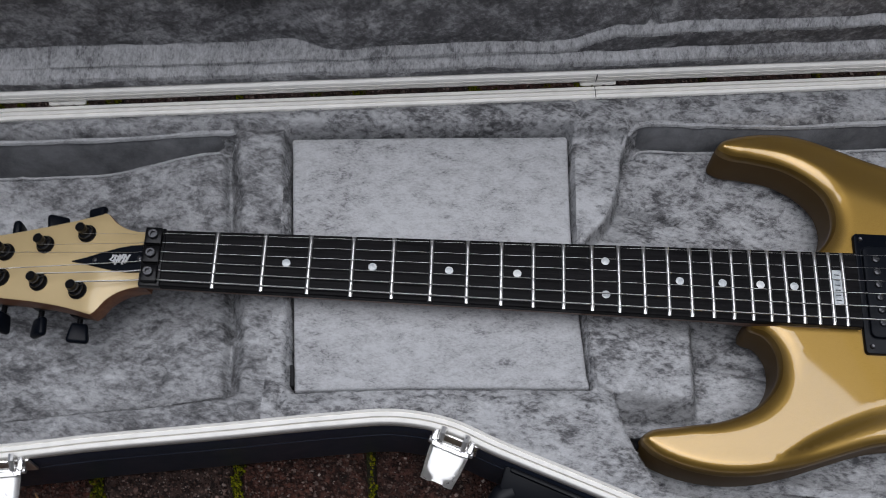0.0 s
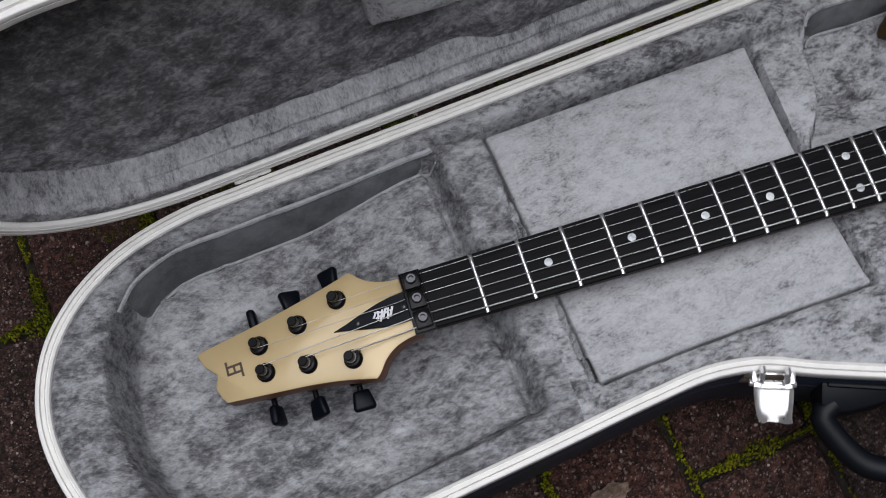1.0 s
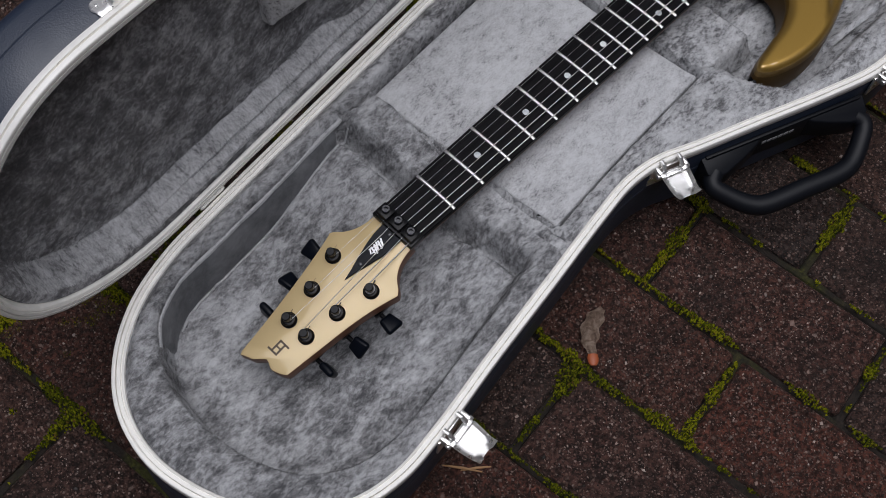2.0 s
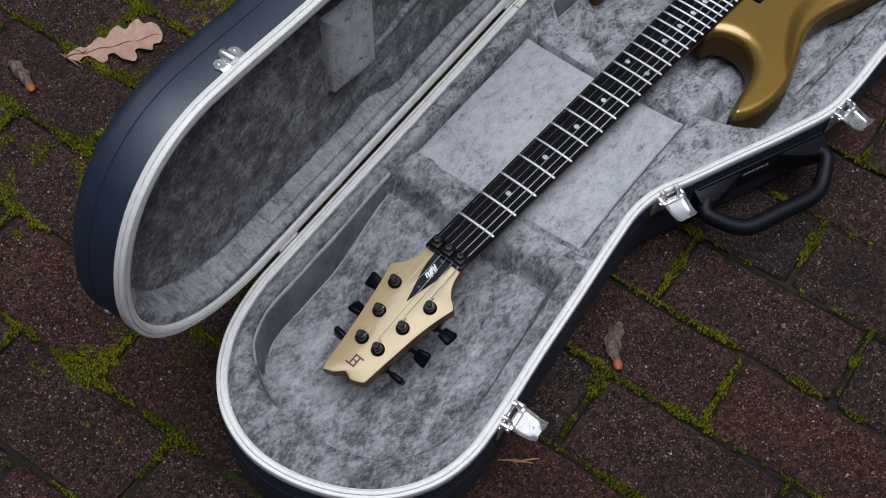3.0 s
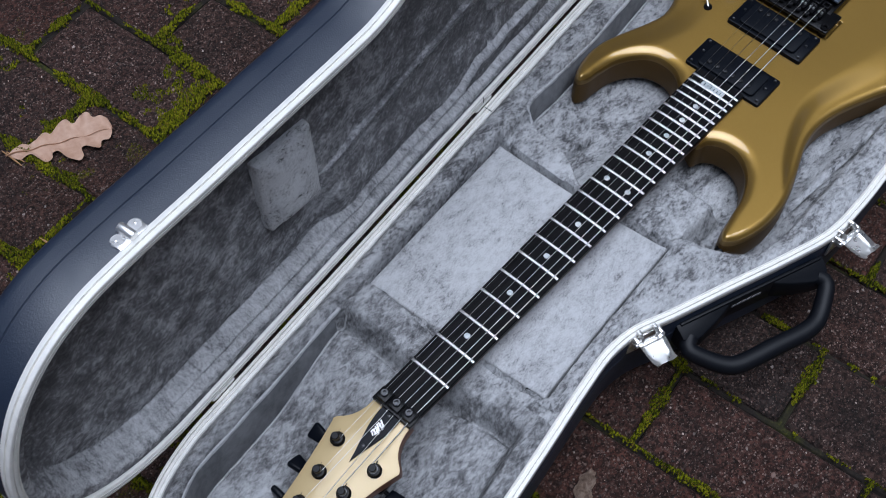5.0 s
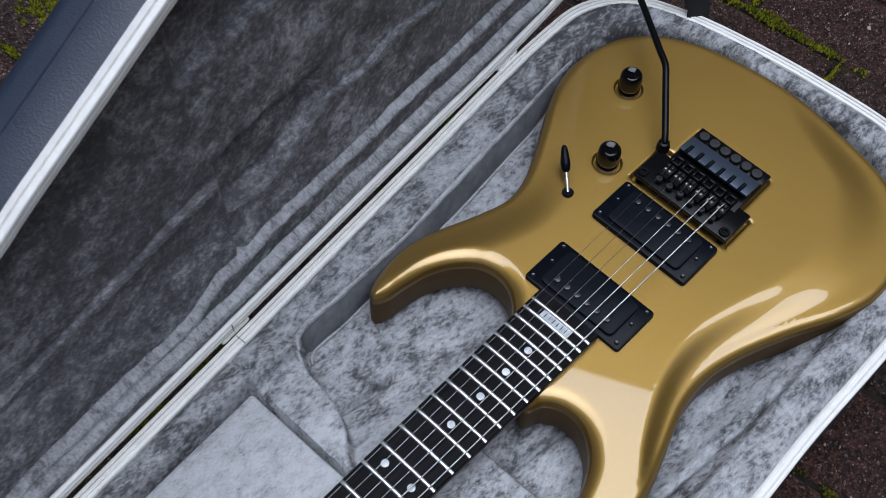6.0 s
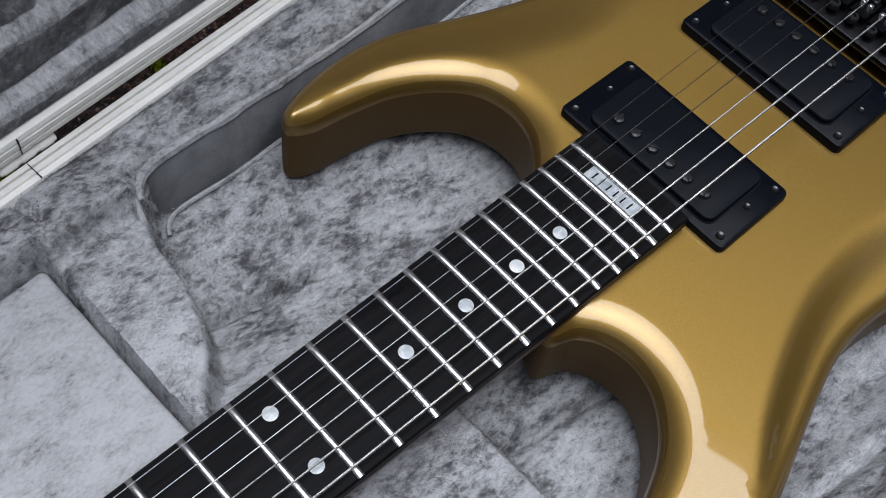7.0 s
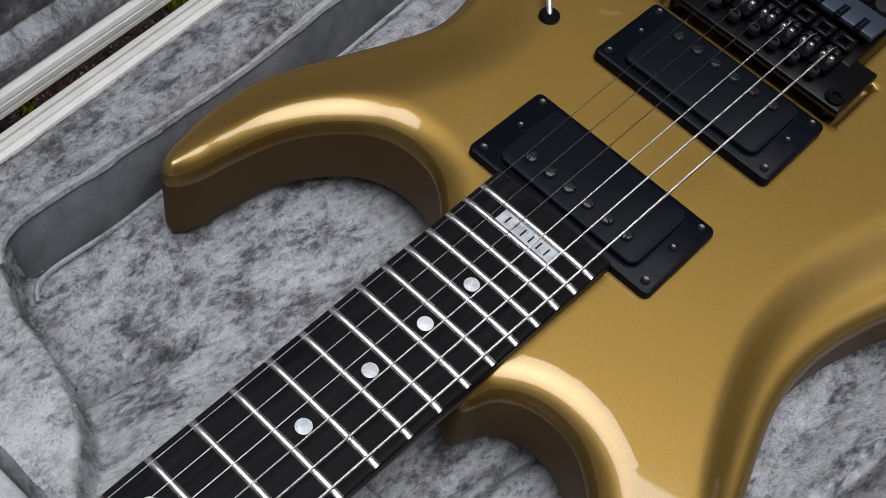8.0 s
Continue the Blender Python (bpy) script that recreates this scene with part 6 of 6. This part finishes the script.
# ---------------------------------------------------------------- the house beside the paving, mirrored in the lacquer
EAVES = 3.1
house = thing("house", (0.5 + 2.8 * math.cos(radians(26)), 2.8 * math.sin(radians(26)), -0.016), "house with a pale panelled wall under wide brown eaves", "house")
HOUSE_M = Matrix.Translation((0.5, 0.0, 0.0)) @ Matrix.Rotation(radians(26), 4, "Z")
part("wall", rbox(0.24, 9.0, EAVES + 0.02, 0.004, 1, HOUSE_M @ Matrix.Translation((2.92, 0.5, EAVES / 2 - 0.006))), CLADDING, house, "pale cream panelled wall", smooth=False)
for i in range(13):
    part("batten", rbox(0.024, 0.075, EAVES - 0.02, 0.004, 1, HOUSE_M @ Matrix.Translation((2.788, -3.7 + 0.7 * i, EAVES / 2))), BROWN_TIMBER, house, "brown timber batten", smooth=False)
for h in (0.3, 1.05, 1.8, 2.5):
    part("rail", rbox(0.016, 8.9, 0.070, 0.004, 1, HOUSE_M @ Matrix.Translation((2.792, 0.5, h))), BROWN_TIMBER, house, "brown timber rail", smooth=False)
part("soffit", rbox(1.35, 9.6, 0.03, 0.004, 1, HOUSE_M @ Matrix.Translation((2.34, 0.5, EAVES + 0.02))), BROWN_TIMBER, house, "brown boarded soffit", smooth=False)
part("fascia", rbox(0.03, 9.6, 0.18, 0.005, 1, HOUSE_M @ Matrix.Translation((1.65, 0.5, EAVES + 0.09))), BROWN_TIMBER, house, "brown fascia board", smooth=False)
b = rbox(4.2, 9.6, 0.12, 0.01, 1, HOUSE_M @ Matrix.Translation((1.66, 0.5, EAVES + 0.24)) @ Matrix.Rotation(radians(-30), 4, "Y") @ Matrix.Translation((2.1, 0, 0)))
part("roof", b, ROOFING, house, "dark tiled roof slope", smooth=False)

# ---------------------------------------------------------------- a clipped hedge added out of view, to block low light from the open side
hedge = thing("hedge", (0.6, -3.3, -0.016), "dark evergreen hedge with an uneven clipped top, added out of view to block low light", "hedge")
hr = np.random.default_rng(17)
HEDGE_X, HEDGE_Y, HEDGE_H = (-3.6, 5.4), (-3.75, -2.95), 2.45
hn = 46000
hx, ht = hr.uniform(*HEDGE_X, hn), hr.random(hn)
bulge = 0.10 * soft_noise(hx, ht * 2.4, 1.6, 41) + 0.05 * soft_noise(hx, ht * 2.4, 5.0, 42)
crown = HEDGE_H + 0.10 * soft_noise(hx, 0 * hx, 1.3, 43) + 0.06 * soft_noise(hx, 0 * hx, 4.5, 44)
face = hr.random(hn)
hy = np.where(face < 0.62, HEDGE_Y[1] + bulge, hr.uniform(*HEDGE_Y, hn)) + hr.normal(0, 0.03, hn)
hz = np.where(face < 0.62, ht * crown, crown + hr.normal(0, 0.03, hn))
hp = np.stack([hx, hy, hz], 1)
hd = hr.normal(0, 1, (hn, 3)) + np.array([0, 0.7, 0.5])
hd /= np.linalg.norm(hd, axis=1)[:, None]
hs = np.cross(hd, hr.normal(0, 1, (hn, 3)))
hs /= np.linalg.norm(hs, axis=1)[:, None]
hl = hr.uniform(0.035, 0.075, (hn, 1))
part("core", rbox(9.0, 0.62, 2.32, 0.06, 2, Matrix.Translation((0.9, -3.36, 1.145))), TWIGS, hedge, "dark twiggy inside")
blades("foliage", hp - hs * hl * 0.28, hp + hs * hl * 0.28, hp + hd * hl, HEDGE_LEAF, hedge, "small dark green leaves")

# ---------------------------------------------------------------- fallen leaves and bits
def oak_leaf(x, y, turn, size, z=0.004):
    """A lobed dry leaf with a rib and a stalk, slightly curled."""
    upper = [(0.0, 0.004), (0.03, 0.05), (0.09, 0.095), (0.15, 0.085), (0.20, 0.060), (0.25, 0.085), (0.30, 0.15), (0.36, 0.165), (0.40, 0.135), (0.44, 0.15), (0.50, 0.225), (0.57, 0.245),
             (0.61, 0.20), (0.645, 0.185), (0.70, 0.245), (0.78, 0.255), (0.82, 0.20), (0.85, 0.185), (0.90, 0.20), (0.95, 0.15), (0.99, 0.07), (1.01, 0.0)]
    lower = [(0.0, 0.004), (0.04, 0.055), (0.10, 0.085), (0.14, 0.070), (0.19, 0.055), (0.24, 0.13), (0.30, 0.20), (0.36, 0.175), (0.39, 0.10), (0.44, 0.115), (0.50, 0.23), (0.58, 0.29),
             (0.64, 0.25), (0.655, 0.15), (0.70, 0.13), (0.76, 0.19), (0.82, 0.20), (0.855, 0.13), (0.89, 0.11), (0.94, 0.125), (0.98, 0.08), (1.01, 0.0)]
    b = bmesh.new()
    rows = []
    up, down = spline(upper, 70, False), spline(lower, 70, False)
    for (s1, w1), (s2, w2) in zip(up, down):
        line = []
        for j in range(-4, 5):
            t = j / 4
            s, w = (s1, w1) if t > 0 else (s2, w2)
            zc = 0.05 * (s - 0.5) ** 2 + 0.13 * (abs(t) * w) ** 1.2 + 0.012 * math.sin(s * 23 + t * 3) + 0.006 * math.sin(s * 60) * abs(t)
            line.append(b.verts.new((s1 * 0.5 + s2 * 0.5 + (s - s1 * 0.5 - s2 * 0.5) * abs(t) + 0.16 * abs(t) * w, t * w, zc)))
        rows.append(line)
    for a, c in zip(rows, rows[1:]):
        for j in range(8):
            b.faces.new((a[j], c[j], c[j + 1], a[j + 1]))
    bmesh.ops.remove_doubles(b, verts=b.verts, dist=0.0005)
    m = Matrix.Translation((x, y, z)) @ Matrix.Rotation(radians(turn), 4, "Z") @ Matrix.Diagonal((size, size, size, 1)) @ Matrix.Translation((-0.5, 0, 0))
    b.transform(m)
    leaf = thing("oak_leaf", (x, y, 0.0), "dry pinkish-brown lobed oak leaf lying on mossy pavers", "leaf")
    bmesh.ops.solidify(b, geom=b.faces[:], thickness=0.0005)
    part("blade", b, LEAF, leaf, sharp=80)
    part("rib", tube([m @ Vector((s, 0.004 * math.sin(s * 6), 0.05 * (s - 0.5) ** 2 + 0.014 * math.sin(s * 23) + 0.006)) for s in np.linspace(-0.03, 0.97, 24)], [0.0009 - 0.0006 * i / 23 for i in range(24)], 6), VEIN, leaf)
    return leaf


oak_leaf(0.016, 0.534, -28, 0.114)


def husk(x, y, turn, size, bend, label):
    """A dry, hollow bud scale, curved along its length, with a darker tip."""
    ob = thing("bud_husk", (x, y, 0.0), label, "seed husk")
    m = Matrix.Translation((x, y, 0.003)) @ Matrix.Rotation(radians(turn), 4, "Z")
    b = bmesh.new()
    rows = []
    for i in range(17):
        v = i / 16
        w = 0.75 * size * (0.15 + 0.09 * math.sin(math.pi * min(1.0, v * 1.15)) - 0.05 * v) * (0.55 + 0.45 * min(1, v * 6, (1 - v) * 9 + 0.4))
        cx, cy = size * (v - 0.5), bend * size * math.sin(v * math.pi)
        rows.append([b.verts.new(m @ Vector((cx + 0.03 * size * math.sin(7 * v + 3 * t), cy + w * t * (1 + 0.16 * math.sin(23 * v + 2 * t)), w * 0.75 * (1 - t * t) * (1 - 0.35 * math.exp(-((t - 0.2) / 0.3) ** 2)) + 0.0011 * math.sin(17 * v + 5 * t)))) for t in np.linspace(-1, 1, 9)])
    for a, c in zip(rows, rows[1:]):
        for j in range(8):
            b.faces.new((a[j], c[j], c[j + 1], a[j + 1]))
    bmesh.ops.solidify(b, geom=b.faces[:], thickness=0.0005)
    part("husk", b, HUSK, ob, "shrivelled grey-brown husk", sharp=80)
    tip = [m @ Vector((size * (0.40 + 0.20 * s), bend * size * math.sin((0.9 + 0.1 * s) * math.pi), 0.0025)) for s in (0.0, 0.35, 0.7, 1.0)]
    part("tip", tube(tip, [size * 0.085, size * 0.098, size * 0.088, size * 0.045], 12, squash=0.6), HUSK_TIP, ob, "orange-brown tip")


husk(0.086, -0.162, 213, 0.052, -0.14, "dry curled bud husk with an orange tip on a paver")
husk(-0.088, 0.581, 257, 0.056, 0.04, "dry curled bud husk with an orange tip near the oak leaf")
for x, y, turn, size in ((-0.088, -0.160, -55, 0.034), (-0.080, -0.168, -38, 0.026), (-0.034, 0.5575, 274, 0.032), (-0.030, 0.556, 280, 0.026), (-0.078, 0.439, 275, 0.025)):
    nd = thing("straw_bit", (x, y, 0.0), "thin straw-coloured needle on the pavers", "plant debris", "plant debris")
    e = Vector((math.cos(radians(turn)), math.sin(radians(turn)), 0)) * size / 2
    c = Vector((x, y, 0.002))
    part("stalk", tube([c - e, c + Vector((0, 0, 0.002)), c + e], [0.0007, 0.0013, 0.0006], 6), NEEDLE, nd)
